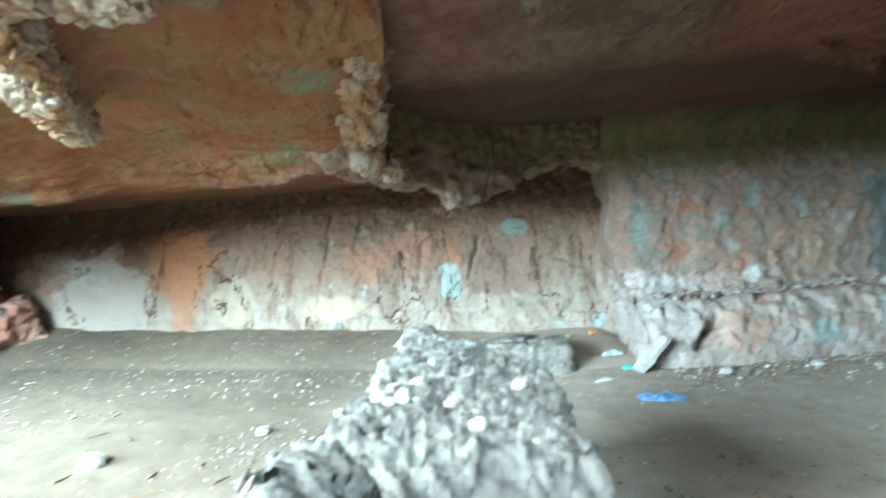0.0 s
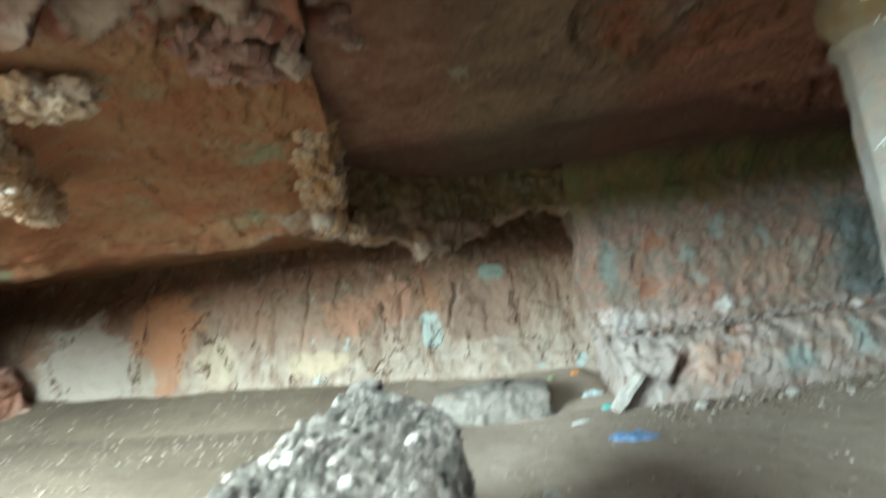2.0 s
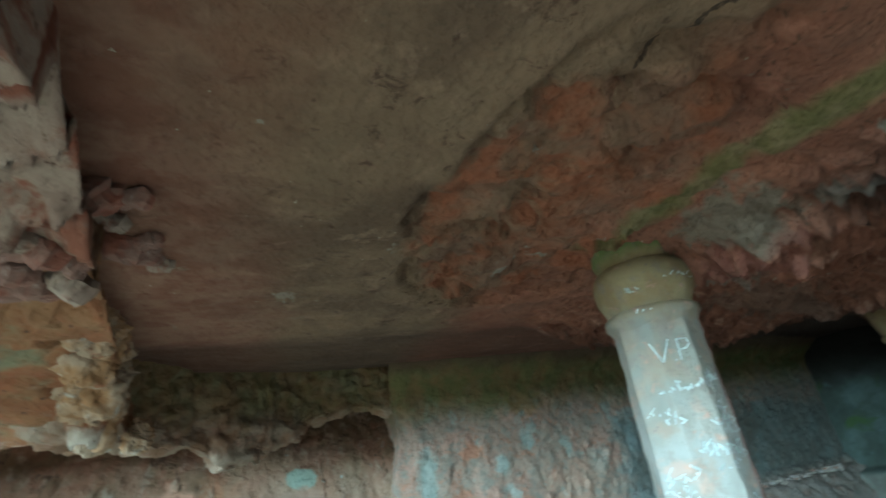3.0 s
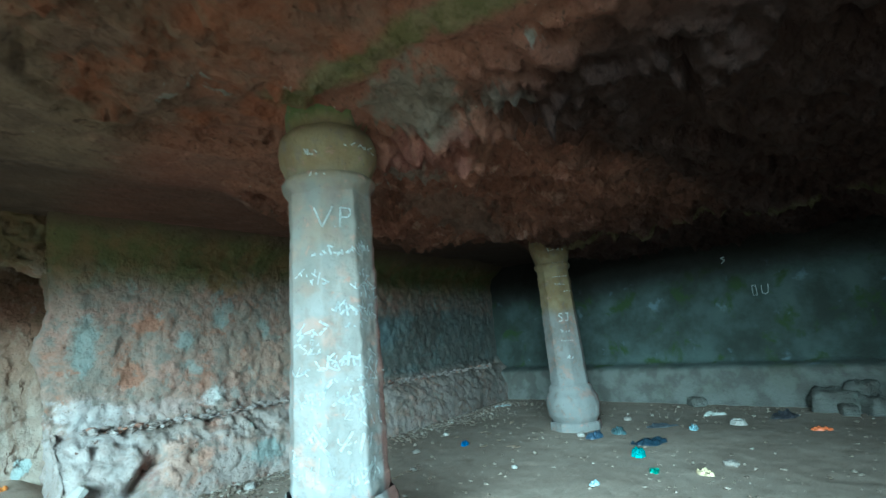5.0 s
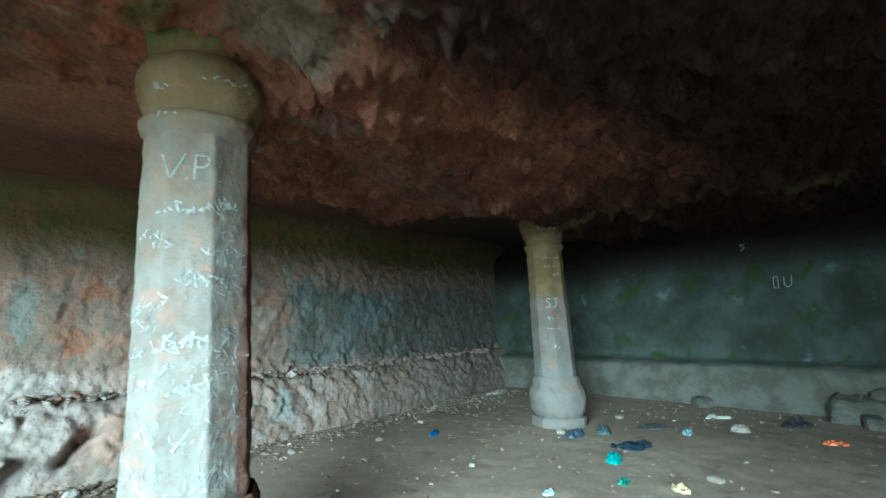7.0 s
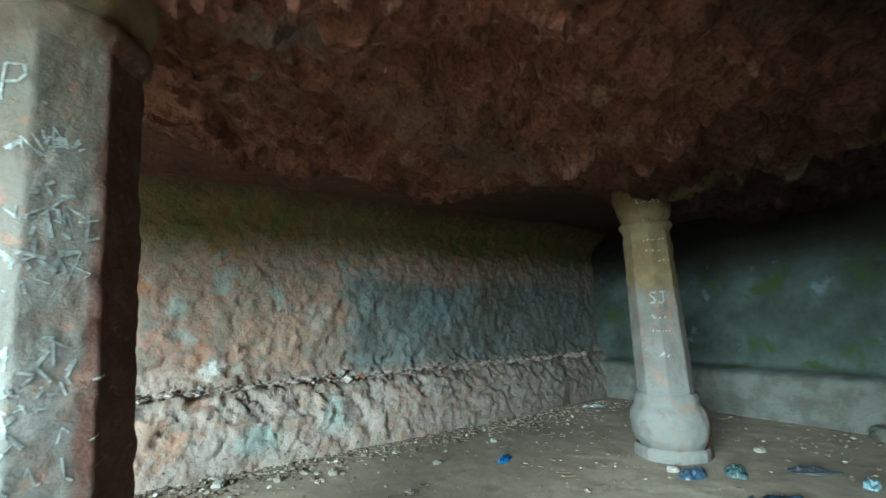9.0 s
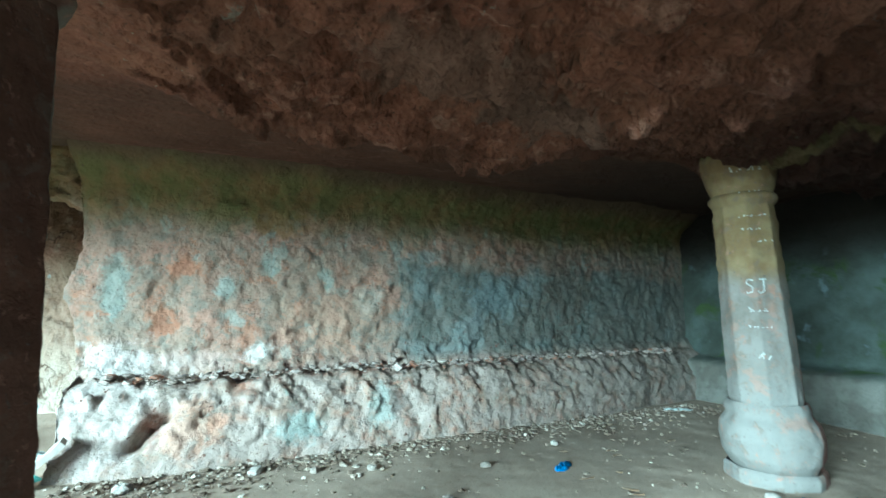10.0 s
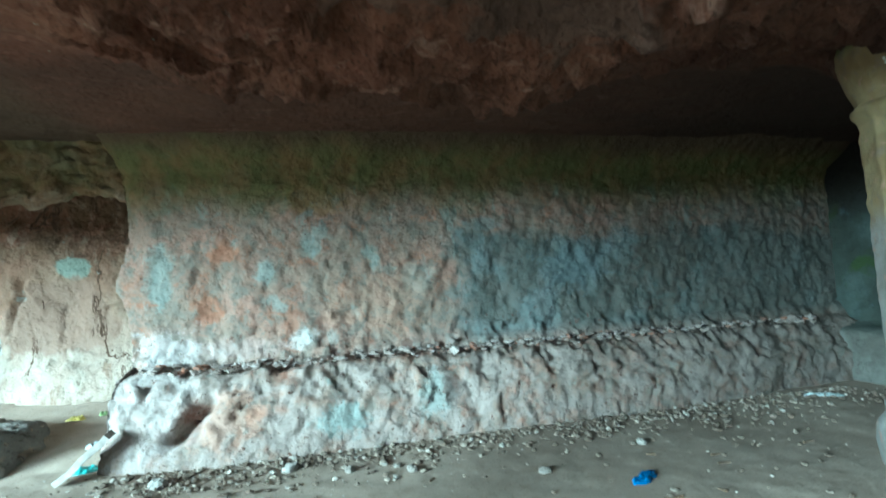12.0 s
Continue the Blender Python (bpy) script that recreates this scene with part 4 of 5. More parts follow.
def block_mesh(name, height, centre, spread, rings, cols, seed):
    """Rays from a block's middle out to its faces, then broken relief along the normals."""
    centre, spread = np.array(centre), np.array(spread)
    th, ph = np.linspace(0.03, 2.3, rings), np.linspace(0, 2 * math.pi, cols, endpoint=False)
    T, P = np.meshgrid(th, ph, indexing="ij")
    d = np.stack([np.sin(T) * np.cos(P), np.sin(T) * np.sin(P), np.cos(T)], -1) * spread
    near, far = np.zeros(T.shape), np.full(T.shape, 3.0)

    def inside_of(k):
        q = centre + d * k
        return (q[..., 2] < height(q[..., 0], q[..., 1])) & (q[..., 2] > -0.12)

    for k in np.linspace(0.04, 2.4, 48):
        inside = inside_of(k)
        near = np.where(inside & (far > 2.9), k, near)
        far = np.where(~inside & (far > 2.9), k, far)
    for _ in range(9):
        mid = (near + far) / 2
        inside = inside_of(mid[..., None])
        near, far = np.where(inside, mid, near), np.where(inside, far, mid)
    for _ in range(2):
        soft = (np.roll(near, 1, 1) + np.roll(near, -1, 1) + 2 * near) / 4
        soft[1:-1] = (soft[:-2] + soft[2:] + 2 * soft[1:-1]) / 4
        near = soft
    p = centre + d * near[..., None]
    q = p.reshape(-1, 3)
    lean = q * np.array([1.0, 1.0, 0.5]) + 0.5 * q[:, [2]] * np.array([0.6, 0.3, 0])
    ident, joint, tilt = broken(lean, 0.24, seed, 0.35)
    small, sj, chip = broken(lean, 0.085, seed + 1, 0.4)
    tiny, tj, flake = broken(lean, 0.034, seed + 5, 0.4)
    rough = 0.015 * (ident - 0.5) + 0.040 * tilt + 0.008 * (small - 0.5) + 0.046 * chip + 0.036 * flake + 0.004 * (tiny - 0.5) - 0.008 * joint + 0.02 * fbm(q, 0.35, 5, seed + 2) + 0.008 * fbm(q, 0.03, 3, seed + 3)
    out = normals_of(p)
    sign = np.sign((out * d).sum(-1, keepdims=True))
    p = p + out * sign * rough.reshape(T.shape)[..., None]
    return grid_mesh(name, p, BOULDER, wrap=True, flip=True)


boulder = thing("fallen_boulder", "huge pale fallen rock split by a dark crack", "boulder", (-0.286, -0.122, 0.006))
boulder.scale = (0.88, 0.88, 0.88)
rear_block = part("rear_block", block_mesh("rear_block", rear_height, (-2.84, -0.85, 0.35), (0.5, 1.3, 0.75), 260, 520, 211), None, boulder)
front_block = part("front_block", block_mesh("front_block", front_height, (-3.06, -1.89, 0.45), (0.33, 0.25, 0.7), 230, 360, 231), None, boulder)

# ---- columns ----


def ring_profile(profile, sides, cols, seed, worn, axis=(0.0, 0.0)):
    """A carved drum turned round the axis: profile rows of (z, radius, sharpness of the eight sides)."""
    zs = np.arange(profile[0][0], profile[-1][0] + 1e-6, 0.022)
    rad = np.interp(zs, [a[0] for a in profile], [a[1] for a in profile])
    oct_ = np.interp(zs, [a[0] for a in profile], [a[2] for a in profile])
    ph = np.linspace(0, 2 * math.pi, cols, endpoint=False)
    Z, P = np.meshgrid(zs, ph, indexing="ij")
    w = (P - radians(20) + math.pi / sides) % (2 * math.pi / sides) - math.pi / sides
    flat = math.cos(math.pi / sides) / np.cos(w) * 1.03
    r = rad[:, None] * (1 + oct_[:, None] * (flat - 1))
    p = np.stack([r * np.cos(P), r * np.sin(P), Z], -1)
    q = p.reshape(-1, 3) + seed * 5.1
    ident, joint = cells(q, 0.16, seed)
    bump = worn * (0.010 * fbm(q, 0.5, 4, seed + 1) + 0.004 * (ident - 0.5) + 0.012 * fbm(q, 0.07, 4, seed + 3))
    d = np.stack([np.cos(P), np.sin(P), 0 * P], -1)
    return p + d * bump.reshape(Z.shape)[..., None]


PART_LABELS = {"capital": "ochre-stained rounded capital", "neck_ring": "worn raised ring under the capital", "shaft": "eight-sided whitewashed shaft", "base_cushion": "bulging rounded base", "plinth": "low worn plinth", "abacus": "green-stained block under the ceiling"}


def column(at, seed, label, ceiling, width=1.0, flared=False, lean=(0.0, 0.0)):
    ob = thing("column", label, "column", (*at, 0), "rock-cut columns")
    w = width
    pieces = {
        "plinth": [(-0.05, 0.40 * w, 0.6), (0.10, 0.41 * w, 0.6), (0.135, 0.375 * w, 0.5)],
        "base_cushion": [(0.135, 0.355 * w, 0.2), (0.20, 0.40 * w, 0.1), (0.36, 0.425 * w, 0.1), (0.48, 0.40 * w, 0.2), (0.55, 0.345 * w, 0.4), (0.60, 0.35 * w, 0.4), (0.66, 0.315 * w, 0.8)],
        "shaft": [(0.66, 0.30 * w, 1), (1.2, 0.288 * w, 1), (2.0, 0.268 * w, 1), (2.40, 0.262 * w, 1)],
        "neck_ring": [(2.39, 0.27 * w, 0.6), (2.425, 0.300 * w, 0.4), (2.46, 0.303 * w, 0.3), (2.495, 0.265 * w, 0.1)],
        "capital": [(2.49, 0.265 * w, 0.0), (2.53, 0.285 * w, 0.0), (2.59, 0.313 * w, 0.0), (2.66, 0.324 * w, 0.0), (2.73, 0.312 * w, 0.0), (2.78, 0.275 * w, 0.0), (2.80, 0.24 * w, 0.0)],
        "abacus": [(2.80, 0.25 * w, 0.6), (2.84, 0.275 * w, 0.6), (ceiling + 0.06, 0.29 * w, 0.6)],
    }
    if flared:
        pieces["capital"] = [(2.49, 0.265 * w, 0.0), (2.60, 0.305 * w, 0.0), (2.74, 0.335 * w, 0.1), (2.86, 0.335 * w, 0.2), (2.90, 0.325 * w, 0.3)]
        pieces["abacus"] = [(2.90, 0.31 * w, 0.4), (ceiling + 0.02, 0.38 * w, 0.4), (ceiling + 0.10, 0.52 * w, 0.4)]
    for k, (name, prof) in enumerate(pieces.items()):
        prof = [(prof[0][0] - 0.035, prof[0][1] * 0.94, prof[0][2])] + prof if k else prof
        p = ring_profile(prof, 8, 144, seed, 1.0)
        p[..., 0] += lean[0] * p[..., 2]
        p[..., 1] += lean[1] * p[..., 2]
        part(name, grid_mesh(name, p, OCHRE if flared else LIME, wrap=True), None, ob, PART_LABELS.get(name, ""))
    return ob


column_near = column((0.04, 0.01), 301, "pale eight-sided rock-cut column covered in chalk scribbles", 2.9, 0.955, lean=(-0.014, -0.022))
column_far = column((5.1, 1.34), 311, "slender rock-cut column with ochre head and bulging base", 2.98, 0.93, True, (-0.018, 0.027))

# ---- rubble and slabs ----


def build_outcrop():
    """The red broken rock that closes the back of the mouth, hollow behind its peak."""
    line = [(-9.9, 5.6), (-9.35, 4.6), (-9.15, 3.4), (-9.0, 2.3), (-8.7, 1.2), (-8.6, 0.3), (-9.3, -0.6), (-11.0, -0.9)]
    tops = [0.9, 1.5, 2.35, 2.55, 2.75, 2.8, 2.4, 1.6]
    dist = [0.0]
    for a, b in zip(line, line[1:]):
        dist.append(dist[-1] + math.dist(a, b))
    s_ = np.arange(0, dist[-1], 0.03)
    v = np.linspace(0, 1.35, 120)
    S, V = np.meshgrid(s_, v, indexing="ij")
    top = np.interp(S, dist, tops)
    back = 0.25 * V + 0.6 * np.maximum(0, V - 0.8) ** 1.0 + np.maximum(0, V - 1) * 5
    X = np.interp(S, dist, [a[0] for a in line]) - back
    Y = np.interp(S, dist, [a[1] for a in line]) + 0.1 * back
    Z = 0.3 + (top - 0.3) * np.minimum(V, 1) + 0.1 * np.maximum(0, V - 1)
    p = np.stack([X, Y, Z], -1)
    nrm = normals_of(p)
    q = p.reshape(-1, 3)
    ident, joint, tilt = broken(q, 0.8, 431)
    small, sj, chip = broken(q, 0.20, 432)
    bump = 0.25 * (ident - 0.5) + 0.55 * tilt + 0.06 * (small - 0.5) + 0.24 * chip - 0.08 * joint + 0.30 * fbm(q, 0.9, 6, 433, 0.6)
    sign = 1 if nrm[len(s_) // 2, 40, 0] > 0 else -1
    p = p + sign * nrm * bump.reshape(S.shape)[..., None]
    ob = part("rock_outcrop", grid_mesh("rock_outcrop", p, OUTCROP))
    tagged(ob, "red and grey broken rock face beside the mouth", "rock", kind="structure")


build_outcrop()
step_rock = part("rock_step", lump("rock_step", (-2.30, 3.72, 0.10), (0.72, 0.40, 0.28), BOULDER, 451, 80, 120, chip=0.13, power=5))
tagged(step_rock, "low broken grey rock step before the recess", "rock")

# ---- broken rock hanging from the roof ----


def torn_material():
    n = Nodes("torn_red_rock")
    c = n.mix(n.ramp(n.noise(5, 7, 0.65), 0.4, 0.6), (0.22, 0.085, 0.06), (0.21, 0.13, 0.11))
    c = n.mix(n.ramp(n.noise(9, 6, 0.6, 0.5), 0.58, 0.72), c, (0.33, 0.27, 0.25))
    return n.finish(c, 0.9, rock_bumps(n, 0.02))


TORN = torn_material()


def strata_material():
    n = Nodes("split_grey_red_strata")
    c = n.mix(n.ramp(n.noise(3.5, 7, 0.65), 0.4, 0.6), (0.27, 0.20, 0.165), (0.30, 0.245, 0.205))
    c = n.mix(n.math("MULTIPLY", n.ramp(n.noise(6, 7, 0.68, 0.5), 0.52, 0.66), 0.8), c, (0.23, 0.095, 0.065))
    c = n.mix(n.math("MULTIPLY", n.ramp(n.noise(11, 6, 0.7, 0.4), 0.58, 0.68), 0.6), c, (0.085, 0.045, 0.035))
    return n.finish(c, 0.9, rock_bumps(n, 0.025))


STRATA = strata_material()
for k, (x, y, z, a, b, c, turn, mat) in enumerate([
        (-3.55, 1.86, 2.63, 0.16, 0.20, 0.40, 0.2, HANG), (-3.52, 1.55, 2.74, 0.19, 0.24, 0.34, 0.2, HANG), (-3.44, 1.20, 2.80, 0.18, 0.28, 0.24, 0.2, HANG), (-3.34, 0.80, 2.84, 0.15, 0.30, 0.16, 0.2, HANG), (-3.40, 2.40, 2.36, 0.10, 0.12, 0.14, 0.5, HANG),
        (-4.72, -0.28, 2.52, 0.30, 0.11, 0.14, 2.0, HANG), (-4.90, 0.02, 2.46, 0.26, 0.13, 0.15, 2.1, HANG), (-5.08, 0.34, 2.44, 0.24, 0.12, 0.14, 2.0, HANG), (-5.20, 0.58, 2.47, 0.15, 0.12, 0.14, 1.7, HANG),
        (-4.25, -0.42, 2.62, 0.24, 0.10, 0.10, 0.3, HANG), (-4.62, -0.62, 2.60, 0.28, 0.11, 0.11, 0.5, HANG)]):
    ob = part("hanging_rock", lump("hanging_rock", (x, y, z), (a, b, c), mat, 700 + 11 * k, 70, 110, chip=0.24, turn=turn, power=2.8))
    tagged(ob, "ragged pale rock hanging from the roof", "rock", kind="structure")


def plate(at, size, turns, material, seed, chip=0.14):
    """A flat slab of rock still clinging to the roof."""
    g = random.Random(seed)
    n = 18
    jag = [g.uniform(0.72, 1.08) for _ in range(n)]
    bm = bmesh.new()
    rows = []
    for f, h in ((0.0, 1), (0.45, 1), (0.8, 0.95), (1.0, 0.75), (1.02, 0.1), (0.95, -0.6), (0.75, -0.95), (0.4, -1), (0.0, -1)):
        ring = []
        for k in range(n):
            a = 2 * math.pi * k / n
            v = Vector((f * jag[k] * math.cos(a), f * jag[k] * math.sin(a), h))
            crag = noise.noise(Vector((v.x * 2.3, v.y * 2.3, v.z * 0.4 + seed)))
            ring.append(bm.verts.new((v.x * size[0], v.y * size[1], v.z * size[2] * (1 + 2.2 * chip * crag) + 0.35 * chip * size[1] * crag)))
        rows.append(ring)
    for p, q in zip(rows, rows[1:]):
        for k in range(n):
            bm.faces.new((p[k], q[k], q[(k + 1) % n], p[(k + 1) % n]))
    bmesh.ops.remove_doubles(bm, verts=bm.verts[:], dist=0.0008)
    bmesh.ops.recalc_face_normals(bm, faces=bm.faces[:])
    ob = part("hanging_slab", bm, material)
    ob.matrix_basis = pose(*at, *turns)
    return tagged(ob, "torn red slab hanging from the roof" if material is TORN else "grey-red rock flake torn from the roof", "rock", kind="structure")


tear = random.Random(23)
for k in range(26):
    x, y = tear.uniform(-3.50, -2.74), tear.gauss(-0.48, 0.20)
    big = tear.random() ** 2
    size = (0.06 + 0.12 * big, 0.04 + 0.06 * big, 0.03 + 0.03 * big)
    plate((x, y, 2.70 if x < -3.0 else 2.85), size, (tear.uniform(-40, 40), tear.uniform(-35, 35), tear.uniform(-70, 60)), STRATA if k % 5 == 0 else TORN, 900 + 7 * k, 0.3)

# ---- chalk marks ----
CHALK = plain_material("white_chalk", (0.58, 0.62, 0.61), 0.95, 0.45, 60, 0.001)


def on_column(u, z, angle, owner):
    """A place on a column's carved surface: u metres round from the angle, z up."""
    a = radians(angle) + u / 0.28
    way = Vector((math.cos(a), math.sin(a), 0))
    best = 0.26
    for ob in owner.children:
        if ob.name.split(".")[0] in ("shaft", "capital", "neck_ring"):
            hit, place, _, _ = ob.ray_cast(way + Vector((0, 0, z)), -way)
            if hit:
                best = max(best, math.hypot(place.x, place.y))
    return way * (best + 0.003) + Vector((0, 0, z))


def chalk_strokes(strokes, angle, z, width, thick):
    """Chalk lines, each a chain of (u, v) metres, drawn on the shaft as thin raised ribbons."""
    bm = bmesh.new()
    for chain in strokes:
        pts = []
        for a, b in zip(chain, chain[1:]):
            n = max(2, int(math.dist(a, b) / 0.02))
            pts += [(a[0] + (b[0] - a[0]) * k / n, a[1] + (b[1] - a[1]) * k / n) for k in range(n)]
        pts.append(chain[-1])
        last = None
        for k, (u, v) in enumerate(pts):
            q = pts[min(k + 1, len(pts) - 1)] if k + 1 < len(pts) else (2 * u - pts[k - 1][0], 2 * v - pts[k - 1][1])
            d = Vector((q[0] - u, q[1] - v))
            d = d.normalized() if d.length > 1e-6 else Vector((1, 0))
            side = Vector((-d.y, d.x)) * thick * 0.5
            row = [bm.verts.new(on_column(u + side.x, z + v + side.y, angle, width)), bm.verts.new(on_column(u - side.x, z + v - side.y, angle, width))]
            if last:
                bm.faces.new((last[0], last[1], row[1], row[0]))
            last = row
    bmesh.ops.solidify(bm, geom=bm.faces[:], thickness=-0.0015)
    bmesh.ops.recalc_face_normals(bm, faces=bm.faces[:])
    return bm


LETTERS = {
    "V": [[(0, 1), (0.35, 0), (0.8, 1.05)]],
    "P": [[(0, 0), (0.05, 1)], [(0.05, 1), (0.45, 0.95), (0.5, 0.7), (0.35, 0.5), (0.03, 0.48)]],
    ".": [[(0, 0), (0.06, 0.05)]],
    "S": [[(0.5, 0.95), (0.15, 1), (0, 0.78), (0.4, 0.45), (0.42, 0.12), (0.1, 0), (0, 0.1)]],
    "J": [[(0.15, 1), (0.6, 1)], [(0.42, 1), (0.42, 0.15), (0.2, 0), (0.02, 0.15)]],
}


def letters(word, size, gap=0.75):
    out, u = [], 0.0
    for ch in word:
        for chain in LETTERS[ch]:
            out.append([(u + a * size, b * size) for a, b in chain])
        u += (0.25 if ch == "." else gap) * size
    return [[(a - u / 2, b) for a, b in chain] for chain in out]


def scribble(rng, wide, high, count):
    """Unreadable marks: short strokes side by side."""
    out = []
    for k in range(count):
        u = -wide / 2 + wide * k / max(1, count - 1)
        h = high * rng.uniform(0.5, 1)
        chain = [(u, rng.uniform(0, 0.2) * high)]
        for _ in range(rng.randint(1, 3)):
            chain.append((u + rng.uniform(-0.4, 0.4) * high, rng.uniform(0, 1) * h))
        out.append(chain)
    return out


rng = random.Random(5)
bpy.context.view_layer.update()
part("chalk_letters", chalk_strokes(letters("V.P.", 0.12, 0.85), -114, 2.14, column_near, 0.010), CHALK, column_near, "white chalk letters")
for angle, z, wide, high, count, thick in [
    (-140, 2.57, 0.06, 0.05, 4, 0.007), (-98, 2.62, 0.09, 0.05, 4, 0.006), (-80, 2.62, 0.08, 0.06, 3, 0.006), (-135, 2.44, 0.07, 0.03, 3, 0.007), (-124, 1.97, 0.17, 0.07, 7, 0.010),
    (-84, 2.02, 0.07, 0.05, 3, 0.007), (-140, 1.80, 0.06, 0.07, 2, 0.009), (-96, 1.62, 0.20, 0.09, 6, 0.010), (-150, 1.50, 0.10, 0.16, 3, 0.012),
    (-118, 1.34, 0.14, 0.10, 5, 0.010), (-150, 1.18, 0.10, 0.16, 3, 0.013), (-112, 1.14, 0.16, 0.10, 6, 0.012), (-148, 0.93, 0.12, 0.15, 4, 0.014),
    (-112, 0.88, 0.20, 0.17, 5, 0.013), (-85, 1.85, 0.08, 0.06, 3, 0.008), (-120, 0.72, 0.12, 0.06, 4, 0.011), (-158, 0.75, 0.14, 0.10, 4, 0.013)]:
    part("chalk_scribble", chalk_strokes(scribble(rng, wide, high, count), angle, z, column_near, thick * 1.15), CHALK, column_near)
marks = random.Random(31)
for k in range(34):
    angle, z = marks.uniform(-172, -72), marks.uniform(0.70, 2.05)
    wide, high = marks.uniform(0.05, 0.17), marks.uniform(0.05, 0.13)
    part("chalk_scribble", chalk_strokes(scribble(marks, wide, high, marks.randint(3, 5)), angle, z, column_near, marks.uniform(0.005, 0.009)), CHALK, column_near)
part("chalk_letters", chalk_strokes(letters("SJ", 0.12, 0.75), -146, 1.58, column_far, 0.016), CHALK, column_far, "white chalk letters")
for angle, z, wide, high, count, thick in [
    (-150, 2.66, 0.20, 0.07, 6, 0.008), (-146, 2.47, 0.16, 0.02, 5, 0.006), (-146, 2.25, 0.20, 0.04, 7, 0.007), (-148, 2.13, 0.14, 0.04, 5, 0.007),
    (-125, 2.02, 0.10, 0.04, 3, 0.007), (-147, 1.42, 0.14, 0.06, 5, 0.008), (-146, 1.28, 0.16, 0.05, 6, 0.008), (-145, 1.02, 0.07, 0.10, 3, 0.009)]:
    part("chalk_scribble", chalk_strokes(scribble(rng, wide, high, count), angle, z, column_far, thick * 1.3), CHALK, column_far)

def chalk_on_wall(strokes, y, z):
    """Chalk lines on the far wall: (u, v) metres from the place, u towards the south."""
    wall = bpy.data.objects["wall_east"]
    bm = bmesh.new()
    for (a, b), (c, d) in [pair for chain in strokes for pair in zip(chain, chain[1:])]:
        n = max(2, int(math.dist((a, b), (c, d)) / 0.03))
        last = None
        for k in range(n + 1):
            u, v = a + (c - a) * k / n, b + (d - b) * k / n
            side = Vector((b - d, c - a)).normalized() * 0.006
            row = []
            for e in (side, -side):
                hit, place, _, _ = wall.ray_cast((6.5, y - u - e.x, z + v + e.y), (1, 0, 0))
                row.append(bm.verts.new(place + Vector((-0.005, 0, 0))))
            if last:
                bm.faces.new((last[0], last[1], row[1], row[0]))
            last = row
    bmesh.ops.solidify(bm, geom=bm.faces[:], thickness=-0.0015)
    ob = part("chalk_scribble", bm, CHALK)
    return tagged(ob, "faint white chalk marks on the dark wall", "chalk mark", kind="structure")


chalk_on_wall([[(0, 0), (0, 0.17), (0.06, 0.17), (0.06, 0.0), (0, 0)]], -0.66, 1.78)
chalk_on_wall([[(0, 0.16), (0.0, 0.03), (0.05, 0.0), (0.09, 0.04), (0.10, 0.17)]], -0.80, 1.78)
chalk_on_wall([[(0.06, 0.11), (0.0, 0.09), (0.06, 0.05), (0.0, 0.0)]], -0.27, 2.40)

# ---- loose stones ----


def stone_mesh(name, seed, material, flat=0.6, rings=9, cols=12):
    me = lump(name, (0, 0, 0), (1.0, 0.8, flat), material, seed, rings, cols, chip=0.16, power=2.4)
    me.polygons.foreach_set("use_smooth", np.full(len(me.polygons), False))
    return me


PALE = plain_material("pale_limestone", (0.43, 0.405, 0.37), 0.9, 0.3, 9, 0.01)
GREY = plain_material("dusty_grey_stone", (0.33, 0.295, 0.26), 0.92, 0.4, 9, 0.01)
STONES = [stone_mesh("stone", 500 + 9 * k, PALE if k % 2 else GREY, 0.45 + 0.12 * (k % 3)) for k in range(6)]


def surface_z(ob_name, x, y, high=1.6):
    """The height of a built mesh under a place."""
    ob = bpy.data.objects[ob_name]
    hit, place, _, _ = ob.ray_cast((x, y, high), (0, 0, -1))
    return place.z if hit else float(ground_height(np.array([x]), np.array([y]))[0])


bpy.context.view_layer.update()
for k in range(80):
    x, y = rng.uniform(-3.25, -2.55), rng.uniform(-1.35, 0.45)
    if x > -2.75 and rng.random() < 0.6:
        continue
    size = rng.choice([0.012, 0.016, 0.02, 0.026, 0.032])
    ob = new("stone", STONES[k % 6])
    ob.matrix_basis = boulder.matrix_basis @ pose(x, y, surface_z("rear_block", x, y) + size * 0.25, rng.uniform(-15, 15), rng.uniform(-15, 15), rng.uniform(0, 360)) @ Matrix.Scale(size, 4)
    tagged(ob, "small loose stone lying on the fallen boulder", "stone", "stones on the boulder")

FLOOR_STONES = [(-1.65, -0.15, 0.06), (-4.4, 1.3, 0.06), (-5.2, 0.6, 0.09), (-4.9, -0.9, 0.05), (-3.95, -1.6, 0.12), (-2.0, 1.0, 0.07), (2.3, 1.9, 0.05), (3.9, 2.9, 0.05),
                (5.9, 0.9, 0.06), (4.6, 1.0, 0.07), (2.9, 2.5, 0.05), (6.0, -0.6, 0.10), (3.95, -1.0, 0.08), (2.9, 0.9, 0.04), (1.9, 2.8, 0.05), (0.9, 3.05, 0.08), (1.4, 2.9, 0.05), (-0.1, 2.95, 0.07)]
for k, (x, y, size) in enumerate(FLOOR_STONES):
    ob = new("stone", STONES[k % 6])
    ob.matrix_basis = pose(x, y, surface_z("ground", x, y) + size * 0.25, rng.uniform(-12, 12), rng.uniform(-12, 12), rng.uniform(0, 360)) @ Matrix.Scale(size, 4)
    tagged(ob, "dusty loose stone on the earth floor", "stone", "stones on the floor")


